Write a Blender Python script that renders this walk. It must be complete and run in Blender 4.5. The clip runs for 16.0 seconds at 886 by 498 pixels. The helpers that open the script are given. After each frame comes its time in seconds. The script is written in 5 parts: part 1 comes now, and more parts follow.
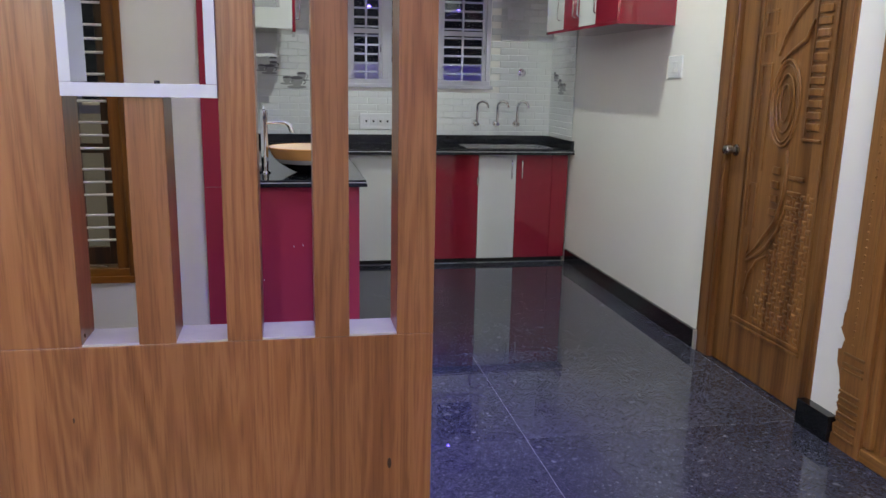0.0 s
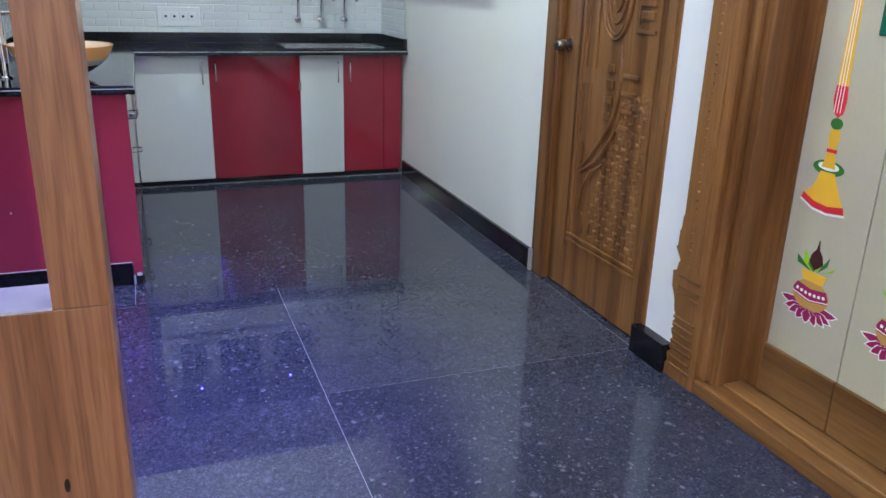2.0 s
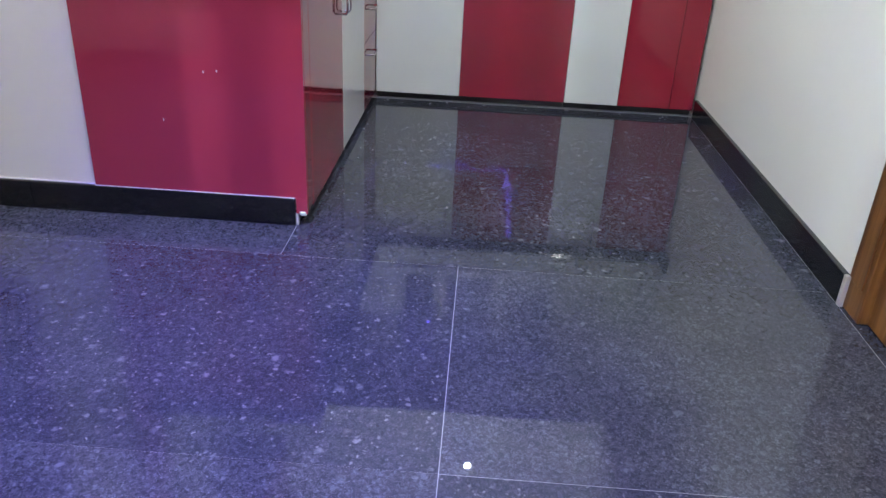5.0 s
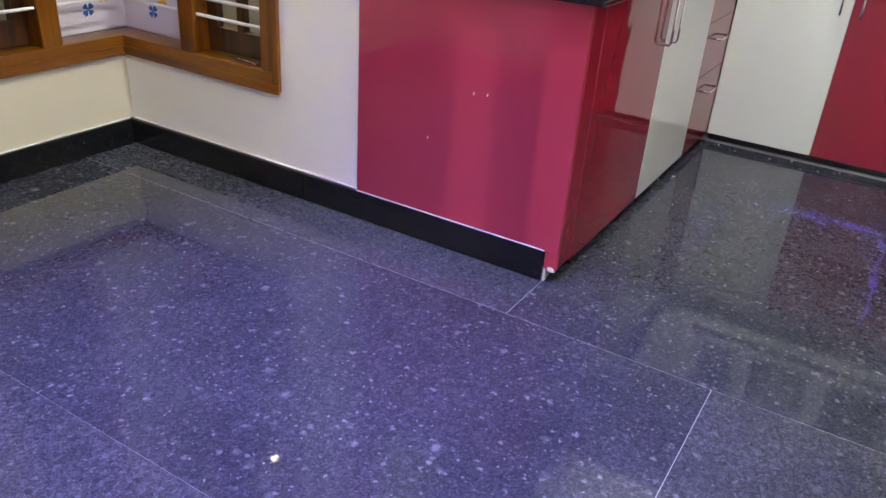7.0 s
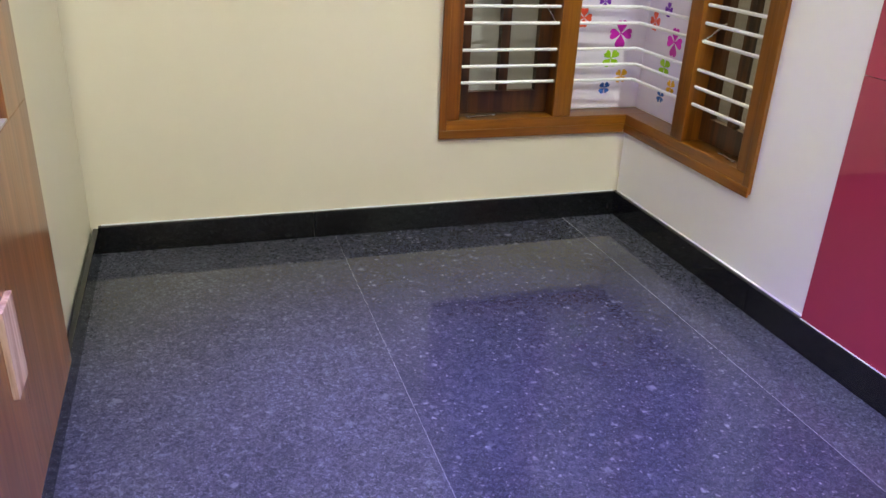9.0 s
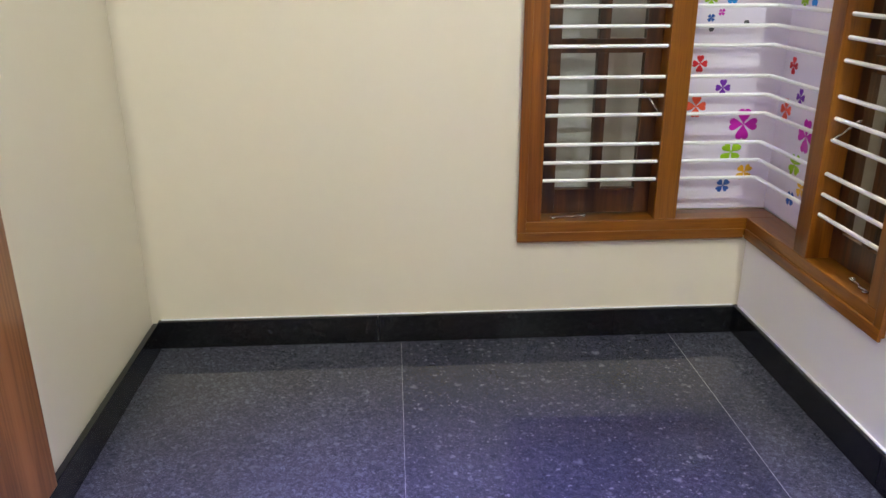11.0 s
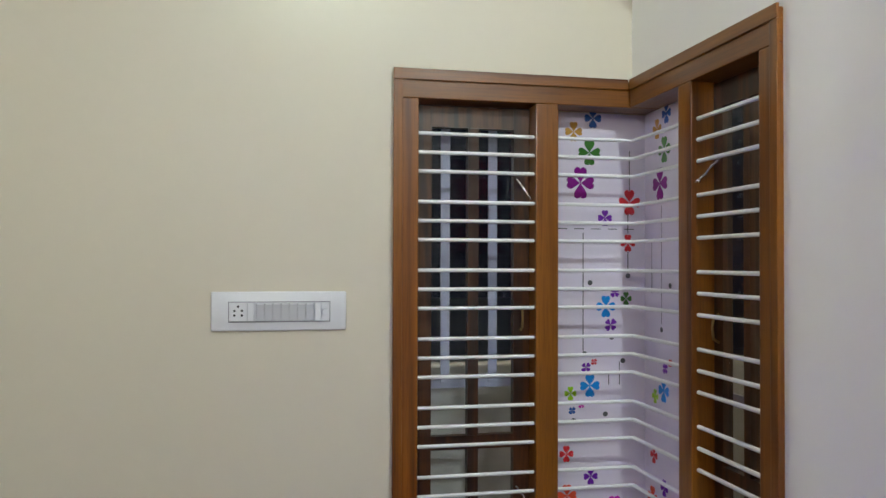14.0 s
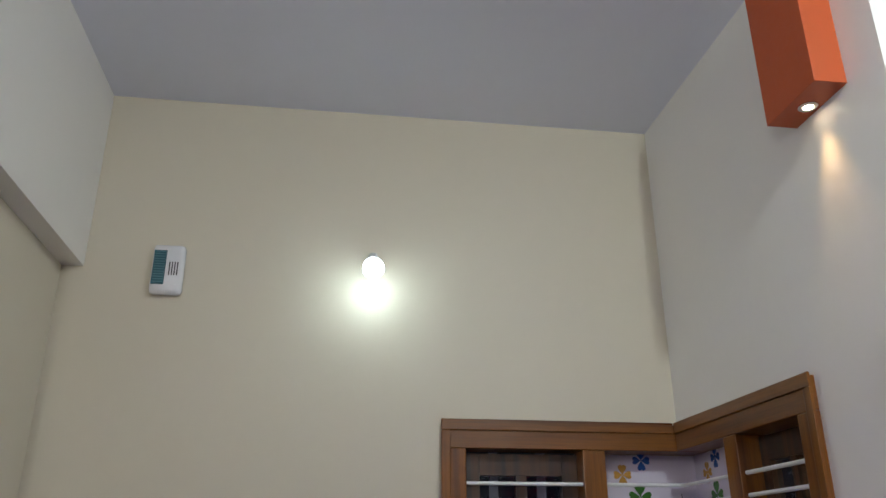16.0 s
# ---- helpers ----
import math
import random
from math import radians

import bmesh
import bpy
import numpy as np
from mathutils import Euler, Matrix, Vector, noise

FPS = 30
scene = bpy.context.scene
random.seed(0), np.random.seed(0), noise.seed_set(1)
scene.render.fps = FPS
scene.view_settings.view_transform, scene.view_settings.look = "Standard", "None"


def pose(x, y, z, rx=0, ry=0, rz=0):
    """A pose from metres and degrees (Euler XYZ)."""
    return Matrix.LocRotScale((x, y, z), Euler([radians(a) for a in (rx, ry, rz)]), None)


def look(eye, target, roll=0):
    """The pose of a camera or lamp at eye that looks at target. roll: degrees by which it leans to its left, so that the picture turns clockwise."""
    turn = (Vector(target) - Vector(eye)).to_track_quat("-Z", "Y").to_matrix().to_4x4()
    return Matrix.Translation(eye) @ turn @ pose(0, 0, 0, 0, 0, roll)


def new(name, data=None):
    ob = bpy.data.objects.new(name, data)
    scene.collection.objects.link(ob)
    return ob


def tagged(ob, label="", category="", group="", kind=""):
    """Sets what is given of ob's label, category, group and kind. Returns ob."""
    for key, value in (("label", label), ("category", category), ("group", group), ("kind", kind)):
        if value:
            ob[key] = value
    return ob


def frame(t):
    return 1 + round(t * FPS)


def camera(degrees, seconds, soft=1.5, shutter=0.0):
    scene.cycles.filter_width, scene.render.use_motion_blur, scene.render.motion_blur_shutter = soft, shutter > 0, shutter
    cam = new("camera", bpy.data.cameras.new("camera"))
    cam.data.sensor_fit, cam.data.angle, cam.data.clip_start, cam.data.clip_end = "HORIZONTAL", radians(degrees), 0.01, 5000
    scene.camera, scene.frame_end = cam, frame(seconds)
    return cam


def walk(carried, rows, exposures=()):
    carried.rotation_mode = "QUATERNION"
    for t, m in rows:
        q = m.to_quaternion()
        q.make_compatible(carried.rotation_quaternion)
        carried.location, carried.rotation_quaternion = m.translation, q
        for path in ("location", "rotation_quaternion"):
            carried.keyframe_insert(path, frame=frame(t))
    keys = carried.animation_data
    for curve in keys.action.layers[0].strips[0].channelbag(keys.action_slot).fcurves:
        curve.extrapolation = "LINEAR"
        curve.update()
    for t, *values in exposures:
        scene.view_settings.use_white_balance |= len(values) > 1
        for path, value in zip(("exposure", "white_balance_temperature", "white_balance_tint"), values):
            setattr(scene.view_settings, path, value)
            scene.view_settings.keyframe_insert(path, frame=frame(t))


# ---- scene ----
cam = camera(59.2, 16.0)
PATH = [
    (0, (0.192, 0.732, 1.37), (0.571, 2.649, 0.944), 1.2),
    (0.5, (0.293, 0.81, 1.303), (0.729, 2.673, 0.72), 1.3),
    (1, (0.41, 0.845, 1.293), (0.939, 2.661, 0.644), 1.7),
    (1.5, (0.508, 0.973, 1.278), (1.151, 2.752, 0.629), 1.9),
    (2, (0.605, 1.177, 1.296), (1.285, 2.944, 0.651), 1.7),
    (2.5, (0.685, 1.345, 1.281), (1.288, 3.118, 0.58), 0.1),
    (3, (0.857, 1.533, 1.281), (1.232, 3.353, 0.542), 1.7),
    (3.2, (0.898, 1.58, 1.281), (1.229, 3.396, 0.51), 2.2),
    (5.3, (1.157, 2.247, 1.163), (0.947, 4.029, 0.278), 2.4),
    (5.5, (1.192, 2.302, 1.174), (0.88, 4.069, 0.291), 2.0),
    (6, (1.239, 2.388, 1.171), (0.785, 4.123, 0.286), 3.1),
    (6.5, (1.262, 2.536, 1.17), (0.585, 4.196, 0.283), 6.1),
    (7, (1.267, 2.674, 1.175), (0.382, 4.212, 0.253), 4.1),
    (7.5, (1.284, 2.785, 1.168), (0.175, 4.189, 0.275), 2.2),
    (8, (1.334, 2.857, 1.164), (-0.059, 4.024, 0.329), 1.3),
    (8.5, (1.402, 2.924, 1.181), (-0.206, 3.791, 0.366), 2.9),
    (9, (1.405, 2.963, 1.2), (-0.329, 3.539, 0.387), 2.7),
    (9.2, (1.358, 2.98, 1.217), (-0.397, 3.462, 0.388), 3.7),
    (11.5, (1.122, 3.497, 1.304), (-0.759, 3.591, 0.631), -0.6),
    (12, (1.103, 3.503, 1.368), (-0.803, 3.7, 0.794), 0.8),
    (12.5, (1.094, 3.499, 1.45), (-0.841, 3.782, 1.031), 0.9),
    (13, (1.086, 3.487, 1.5), (-0.866, 3.866, 1.289), 0.3),
    (13.5, (1.07, 3.479, 1.546), (-0.878, 3.927, 1.481), -0.1),
    (14, (1.072, 3.501, 1.604), (-0.886, 3.905, 1.639), 0.2),
    (14.5, (1.082, 3.511, 1.652), (-0.873, 3.896, 1.815), 0.7),
    (14.8, (1.104, 3.496, 1.683), (-0.841, 3.873, 1.961), 1.2),
    (15, (1.12, 3.484, 1.702), (-0.812, 3.852, 2.064), 0.8),
    (15.5, (1.171, 3.486, 1.755), (-0.729, 3.783, 2.305), 0.1),
    (16, (1.193, 3.488, 1.794), (-0.648, 3.748, 2.532), -0.1),
]
walk(cam, [(t, look(eye, target, roll)) for t, eye, target, roll in PATH],
     [(0, 0.08, 6400, 6), (0.5, 0.29, 6400, 5), (1, 0.38, 6200, 4), (1.5, 0.50, 5850, 2), (2, 0.5, 5550, 1), (2.5, 0.5, 5400, 0), (3, 0.58, 5650, 2), (5.5, 0.9, 6250, 5), (6.5, 1.02, 6800, 7), (7.5, 1.12, 6800, 3),
      (8.5, 1.0, 6800, 1), (9, 1.1, 6800, 3), (11.5, 0.88, 6550, 8), (13, 0.40, 6400, 9), (14, 0.15, 6150, 7), (14.5, 0.0, 6000, 6), (15, -0.20, 6000, 6), (15.5, -0.42, 6050, 11), (16, -0.6, 6100, 13)])

# ---- light ----
world = bpy.data.worlds.new("night")
scene.world = world
world.use_nodes = True
world.node_tree.nodes["Background"].inputs[0].default_value = (0.25, 0.3, 0.5, 1)
world.node_tree.nodes["Background"].inputs[1].default_value = 0.01


def lamp(name, kind, power, colour, m, size=0.1, cone=0, blend=0.3):
    data = bpy.data.lights.new(name, kind)
    data.energy, data.color = power, colour
    if kind == "AREA":
        data.size = size
    else:
        data.shadow_soft_size = size
    if cone:
        data.spot_size, data.spot_blend = radians(cone), blend
    ob = new(name, data)
    ob.matrix_world = m
    return ob


FILL_POWER = 6000
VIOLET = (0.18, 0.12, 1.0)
# unseen violet spot added over the dining floor, warm spot under the wall box, lamp of the yard outside
lamp("violet_pool_fill", "SPOT", 560, VIOLET, look((0.3, 3.6, 3.33), (0.32, 3.54, 0)), 0.05, 51, 1.0)
lamp("warm_spot", "SPOT", 6, (1.0, 0.62, 0.25), look((-0.34, 4.624, 2.832), (-0.34, 4.652, 1.9)), 0.012, 54, 1.0)
lamp("violet_yard_spot", "SPOT", 30, VIOLET, look((1.2, 7.35, 2.75), (1.2, 6.92, 1.9)), 0.03, 130, 0.5)
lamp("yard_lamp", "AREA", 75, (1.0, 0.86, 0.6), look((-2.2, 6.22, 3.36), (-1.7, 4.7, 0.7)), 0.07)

# ---- materials ----


def nodes_of(name):
    mat = bpy.data.materials.new(name)
    mat.use_nodes = True
    tree = mat.node_tree
    return mat, tree, tree.nodes["Principled BSDF"]


def node(tree, kind, inputs=None, **settings):
    n = tree.nodes.new(kind)
    for key, value in settings.items():
        setattr(n, key, value)
    for key, value in (inputs or {}).items():
        n.inputs[key].default_value = value
    return n


def ramp(tree, source, stops):
    n = tree.nodes.new("ShaderNodeValToRGB")
    while len(n.color_ramp.elements) < len(stops):
        n.color_ramp.elements.new(0.5)
    for e, (at, c) in zip(n.color_ramp.elements, stops):
        e.position, e.color = at, (*c, 1)
    tree.links.new(source, n.inputs[0])
    return n.outputs[0]


def coords(tree, scale=(1, 1, 1), kind="Object"):
    tc = tree.nodes.new("ShaderNodeTexCoord")
    mp = node(tree, "ShaderNodeMapping", {"Scale": scale})
    tree.links.new(tc.outputs[kind], mp.inputs[0])
    return mp.outputs[0]


def noise_of(tree, vec, scale, detail=4, rough=0.55):
    n = node(tree, "ShaderNodeTexNoise", {"Scale": scale, "Detail": detail, "Roughness": rough})
    tree.links.new(vec, n.inputs["Vector"])
    return n.outputs["Fac"]


def mix(tree, fac, a, b, mode="MIX"):
    n = node(tree, "ShaderNodeMix", data_type="RGBA", blend_type=mode)
    for key, value in ((0, fac), (6, a), (7, b)):
        if hasattr(value, "is_linked"):
            tree.links.new(value, n.inputs[key])
        else:
            n.inputs[key].default_value = value if key == 0 else (*value, 1)
    return n.outputs[2]


def bump(tree, bsdf, height, strength=0.2, distance=0.002):
    n = node(tree, "ShaderNodeBump", {"Strength": strength, "Distance": distance})
    tree.links.new(height, n.inputs["Height"])
    tree.links.new(n.outputs[0], bsdf.inputs["Normal"])


def plain(name, colour, rough=0.4, metal=0.0, vary=0.08, scale=6, relief=0.0, coat=0.0):
    """A painted or moulded surface with a slight unevenness of tone and gloss."""
    mat, tree, b = nodes_of(name)
    vec = coords(tree)
    big = noise_of(tree, vec, scale, 3)
    fine = noise_of(tree, vec, scale * 18, 4)
    dark = tuple(c * (1 - vary) for c in colour)
    light = tuple(min(1, c * (1 + vary)) for c in colour)
    c = mix(tree, big, dark, light)
    c = mix(tree, fine, c, light)
    tree.links.new(c, b.inputs["Base Color"])
    r = node(tree, "ShaderNodeMapRange", {"To Min": rough * 0.8, "To Max": rough * 1.25})
    tree.links.new(fine, r.inputs[0])
    tree.links.new(r.outputs[0], b.inputs["Roughness"])
    b.inputs["Metallic"].default_value = metal
    b.inputs["Coat Weight"].default_value = coat
    if relief:
        bump(tree, b, fine, relief, 0.002)
    return mat


def laminate(name, colour, ripple=0.05):
    """High-gloss laminate board: mirror-like, with the slight waviness of pressed sheet."""
    mat, tree, b = nodes_of(name)
    vec = coords(tree)
    big = noise_of(tree, vec, 2.5, 3)
    c = mix(tree, big, tuple(v * 0.96 for v in colour), tuple(min(1, v * 1.04) for v in colour))
    tree.links.new(c, b.inputs["Base Color"])
    smear = noise_of(tree, vec, 7, 4, 0.6)
    r = node(tree, "ShaderNodeMapRange", {"From Min": 0.3, "From Max": 0.7, "To Min": 0.02, "To Max": 0.05})
    tree.links.new(smear, r.inputs[0])
    tree.links.new(r.outputs[0], b.inputs["Roughness"])
    b.inputs["Specular IOR Level"].default_value = 0.6
    bump(tree, b, noise_of(tree, vec, 6, 2, 0.5), ripple, 0.02)
    return mat


def wood(name, dark, mid, light, axis="z", rough=0.35, stretch=6.0, coat=0.2, planks=0.0, relief=0.1, rings=34.0, streaks=0.58):
    """Timber or veneer: flame figure along one axis, pores, streaks and broad bands of tone."""
    mat, tree, b = nodes_of(name)

    def along(across, length):
        return coords(tree, {"x": (length, across, across), "y": (across, length, across), "z": (across, across, length)}[axis])
    field = noise_of(tree, along(stretch, stretch * 0.065), 1.0, 2, 0.4)
    mul = node(tree, "ShaderNodeMath", {1: rings}, operation="MULTIPLY")
    tree.links.new(field, mul.inputs[0])
    sine = node(tree, "ShaderNodeMath", operation="SINE")
    tree.links.new(mul.outputs[0], sine.inputs[0])
    fig = node(tree, "ShaderNodeMapRange", {"From Min": -1.0, "From Max": 1.0})
    tree.links.new(sine.outputs[0], fig.inputs[0])
    streak = noise_of(tree, along(stretch * 7, stretch * 0.12), 1.0, 4, 0.6)
    pores = noise_of(tree, along(200, 7), 1.0, 3, 0.6)
    tone = noise_of(tree, along(stretch * 0.9, 0.25), 1.0, 1, 0.4)
    half = node(tree, "ShaderNodeMix", {0: streaks})
    tree.links.new(fig.outputs[0], half.inputs[2])
    tree.links.new(streak, half.inputs[3])
    c = ramp(tree, half.outputs[0], [(0.22, dark), (0.42, mid), (0.62, light), (0.82, mid)])
    tc = ramp(tree, tone, [(0.32, (0.80, 0.78, 0.76)), (0.5, (1, 1, 1)), (0.68, (1.12, 1.08, 1.03))])
    c = mix(tree, 0.7, c, tc, "MULTIPLY")
    pc = ramp(tree, pores, [(0.36, (0.6, 0.55, 0.5)), (0.5, (1, 1, 1))])
    c = mix(tree, 0.6, c, pc, "MULTIPLY")
    if planks:
        pale = noise_of(tree, along(planks, 0.05), 1.0, 0, 0.3)
        pm = ramp(tree, pale, [(0.64, (0, 0, 0)), (0.72, (0.55, 0.55, 0.55))])
        c = mix(tree, pm, c, tuple(min(1, v * 1.35) for v in light))
    tree.links.new(c, b.inputs["Base Color"])
    r = node(tree, "ShaderNodeMapRange", {"To Min": rough * 0.75, "To Max": rough * 1.3})
    tree.links.new(streak, r.inputs[0])
    tree.links.new(r.outputs[0], b.inputs["Roughness"])
    b.inputs["Coat Weight"].default_value = coat
    b.inputs["Coat Roughness"].default_value = 0.12
    bump(tree, b, pores, relief, 0.0008)
    return mat


def granite(name, base, fleck, rough, by_piece=0.0, amount=1.0, spec=0.5, grain_gain=1.0):
    """Polished granite: fine crystals, pale rounded feldspar spots of uneven size, faint clouds, dull worn patches."""
    mat, tree, b = nodes_of(name)
    vec = coords(tree)
    info = tree.nodes.new("ShaderNodeObjectInfo")
    if by_piece:
        off = node(tree, "ShaderNodeVectorMath", {1: (17.0, 29.0, 0.0)}, operation="MULTIPLY")
        tree.links.new(info.outputs["Random"], off.inputs[0])
        own = node(tree, "ShaderNodeVectorMath", operation="ADD")
        tree.links.new(vec, own.inputs[0])
        tree.links.new(off.outputs[0], own.inputs[1])
        vec = own.outputs[0]
    warp = node(tree, "ShaderNodeTexNoise", {"Scale": 70.0, "Detail": 3.0})
    tree.links.new(vec, warp.inputs["Vector"])
    moved = node(tree, "ShaderNodeVectorMath", {3: 0.024}, operation="SCALE")
    tree.links.new(warp.outputs["Color"], moved.inputs[0])
    add = node(tree, "ShaderNodeVectorMath", operation="ADD")
    tree.links.new(vec, add.inputs[0])
    tree.links.new(moved.outputs[0], add.inputs[1])
    c = base
    for scale, lo, hi in ((120, 0.6, 1.6), (240, 0.5, 1.7)):
        cell = node(tree, "ShaderNodeTexVoronoi", {"Scale": float(scale)})
        tree.links.new(add.outputs[0], cell.inputs["Vector"])
        tone = ramp(tree, cell.outputs["Color"], [(0.1, (lo,) * 3), (0.55, (0.95,) * 3), (0.95, (hi,) * 3)])
        c = mix(tree, min(1.0, 0.6 * grain_gain), c, tone, "MULTIPLY")
    grain = noise_of(tree, vec, 320, 3, 0.7)
    gc = ramp(tree, grain, [(0.3, (0.55,) * 3), (0.7, (1.6,) * 3)])
    c = mix(tree, 0.8, c, gc, "MULTIPLY")
    cloud = noise_of(tree, vec, 2.2, 5, 0.65)
    cc = ramp(tree, cloud, [(0.3, (0.74, 0.74, 0.78)), (0.7, (1.28, 1.28, 1.25))])
    c = mix(tree, 0.9, c, cc, "MULTIPLY")
    # spots: each cell holds one, with its own size and strength
    for scale, size, weight in ((21, 0.34, 0.6), (40, 0.40, 0.7), (85, 0.46, 0.75)):
        cell = node(tree, "ShaderNodeTexVoronoi", {"Scale": float(scale)})
        tree.links.new(add.outputs[0], cell.inputs["Vector"])
        chan = tree.nodes.new("ShaderNodeSeparateColor")
        tree.links.new(cell.outputs["Color"], chan.inputs[0])
        reach = node(tree, "ShaderNodeMapRange", {"From Min": 0.38, "From Max": 1.0, "To Min": 0.0, "To Max": size})
        tree.links.new(chan.outputs[0], reach.inputs[0])
        less = node(tree, "ShaderNodeMath", operation="SUBTRACT")
        tree.links.new(reach.outputs[0], less.inputs[0])
        tree.links.new(cell.outputs["Distance"], less.inputs[1])
        edge = node(tree, "ShaderNodeMapRange", {"From Min": 0.0, "From Max": 0.20, "To Min": 0.0, "To Max": weight * amount})
        tree.links.new(less.outputs[0], edge.inputs[0])
        own_w = node(tree, "ShaderNodeMath", operation="MULTIPLY")
        tree.links.new(edge.outputs[0], own_w.inputs[0])
        tree.links.new(chan.outputs[1], own_w.inputs[1])
        c = mix(tree, own_w.outputs[0], c, fleck)
    if by_piece:
        tone = ramp(tree, info.outputs["Random"], [(0, (1 - by_piece,) * 3), (1, (1 + by_piece,) * 3)])
        c = mix(tree, 1.0, c, tone, "MULTIPLY")
    tree.links.new(c, b.inputs["Base Color"])
    b.inputs["Specular IOR Level"].default_value = spec
    wear = noise_of(tree, vec, 5, 5, 0.65)
    r = node(tree, "ShaderNodeMapRange", {"From Min": 0.3, "From Max": 0.7, "To Min": rough * 0.8, "To Max": rough * 1.2})
    tree.links.new(wear, r.inputs[0])
    tree.links.new(r.outputs[0], b.inputs["Roughness"])
    return mat


def glow(name, colour, strength):
    mat, tree, b = nodes_of(name)
    b.inputs["Base Color"].default_value = (*colour, 1)
    b.inputs["Emission Color"].default_value = (*colour, 1)
    b.inputs["Emission Strength"].default_value = strength
    return mat


def glass(name, colour=(0.9, 0.93, 0.95), rough=0.02, through_it=1.0, ior=1.45):
    mat, tree, b = nodes_of(name)
    b.inputs["Base Color"].default_value = (*colour, 1)
    b.inputs["Roughness"].default_value = rough
    b.inputs["Transmission Weight"].default_value = through_it
    b.inputs["IOR"].default_value = ior
    return mat


CREAM = plain("cream_wall_paint", (0.665, 0.605, 0.485), 0.5, vary=0.03, scale=1.5, relief=0.08)
WHITE_WALL = plain("white_wall_paint", (0.82, 0.795, 0.755), 0.45, vary=0.03, scale=1.5, relief=0.08)
# blue tint puts violet bounce light into the white ceiling's colour
CEILING = plain("violet_lit_ceiling_paint", (0.76, 0.77, 0.86), 0.7, vary=0.03, scale=1.2, relief=0.05)
FLOOR = granite("spotted_blue_grey_granite", (0.036, 0.037, 0.053), (0.20, 0.197, 0.235), 0.008, 0.10, 1.0, 0.36)
FLOOR_FINE = granite("fine_blue_grey_granite", (0.046, 0.047, 0.063), (0.17, 0.17, 0.20), 0.012, 0.08, 0.6, 0.36, 1.2)
JOINT = plain("pale_joint", (0.24, 0.235, 0.26), 0.7, vary=0.3, scale=20)
SKIRT = granite("black_granite", (0.008, 0.0085, 0.010), (0.05, 0.055, 0.06), 0.10, 0.0, 0.25)
DUSTY = plain("dusty_laminate", (0.36, 0.325, 0.31), 0.5, vary=0.25, scale=22)
COUNTER = granite("counter_granite", (0.013, 0.014, 0.018), (0.06, 0.065, 0.08), 0.08, 0.0, 0.4)
MAROON = laminate("maroon_laminate", (0.345, 0.035, 0.070))
RED = laminate("crimson_laminate", (0.225, 0.012, 0.027))
IVORY = laminate("white_laminate", (0.62, 0.63, 0.61), 0.03)
TOEKICK = plain("black_plinth", (0.012, 0.012, 0.014), 0.4)
VENEER = wood("walnut_veneer", (0.20, 0.071, 0.021), (0.25, 0.096, 0.031), (0.295, 0.122, 0.043), "z", 0.3, 7.5, 0.3, 14.0, 0.04, 80.0, 0.66)
TEAK = wood("teak_upright", (0.105, 0.036, 0.007), (0.190, 0.077, 0.018), (0.270, 0.121, 0.034), "z", 0.32, 6.0, 0.22, 0.0, 0.1, 20.0, 0.64)
TEAK_Y = wood("teak_along_y", (0.105, 0.040, 0.008), (0.175, 0.077, 0.018), (0.245, 0.118, 0.034), "y", 0.32, 6.0, 0.22, 0.0, 0.1, 20.0, 0.64)
FRAME_Z = wood("window_teak_upright", (0.088, 0.023, 0.0016), (0.172, 0.053, 0.0032), (0.235, 0.083, 0.0055), "z", 0.30, 7.0, 0.10, 0.0, 0.1, 24.0, 0.64)
FRAME_Y = wood("window_teak_along_y", (0.088, 0.023, 0.0016), (0.172, 0.053, 0.0032), (0.235, 0.083, 0.0055), "y", 0.30, 7.0, 0.10, 0.0, 0.1, 24.0, 0.64)
FRAME_X = wood("window_teak_along_x", (0.088, 0.023, 0.0016), (0.172, 0.053, 0.0032), (0.235, 0.083, 0.0055), "x", 0.30, 7.0, 0.10, 0.0, 0.1, 24.0, 0.64)
DARK_TEAK = wood("dark_teak", (0.016, 0.0045, 0.001), (0.036, 0.011, 0.002), (0.075, 0.024, 0.004), "z", 0.35, 9.0, 0.2)
CHROME = plain("chrome", (0.8, 0.8, 0.82), 0.08, 1.0, 0.03, 20)
STEEL = plain("brushed_steel", (0.55, 0.55, 0.56), 0.25, 1.0, 0.08, 20)
AGED = plain("aged_steel", (0.30, 0.27, 0.23), 0.24, 1.0, 0.15, 30)
BRASS = plain("aged_brass", (0.45, 0.32, 0.14), 0.3, 1.0, 0.12, 20)
BLACK = plain("black_plastic", (0.01, 0.01, 0.01), 0.35)
PLASTIC = plain("white_plastic", (0.75, 0.75, 0.77), 0.25, vary=0.02)
BAR_PAINT = plain("white_bar_paint", (0.78, 0.78, 0.78), 0.3, vary=0.04, scale=30)
TILE = plain("white_wall_tile", (0.66, 0.67, 0.67), 0.10, vary=0.05, scale=2)
NICHE = plain("lilac_white_tile", (0.74, 0.685, 0.79), 0.10, vary=0.03, scale=3)
ORANGE = plain("orange_paint", (0.46, 0.078, 0.013), 0.45, vary=0.05, scale=4)
FROSTED = plain("frosted_glass", (0.47, 0.41, 0.275), 0.16, vary=0.08, scale=4)
PANE = glass("window_glass", ior=1.28)
PLY = wood("raw_plywood", (0.35, 0.2, 0.12), (0.5, 0.32, 0.22), (0.6, 0.42, 0.3), "z", 0.6, 12.0, 0.0)
GREYWALL = plain("grey_yard_wall", (0.5, 0.49, 0.48), 0.7, vary=0.04, relief=0.2)
GRILLE = plain("lilac_grille_paint", (0.34, 0.34, 0.46), 0.4)
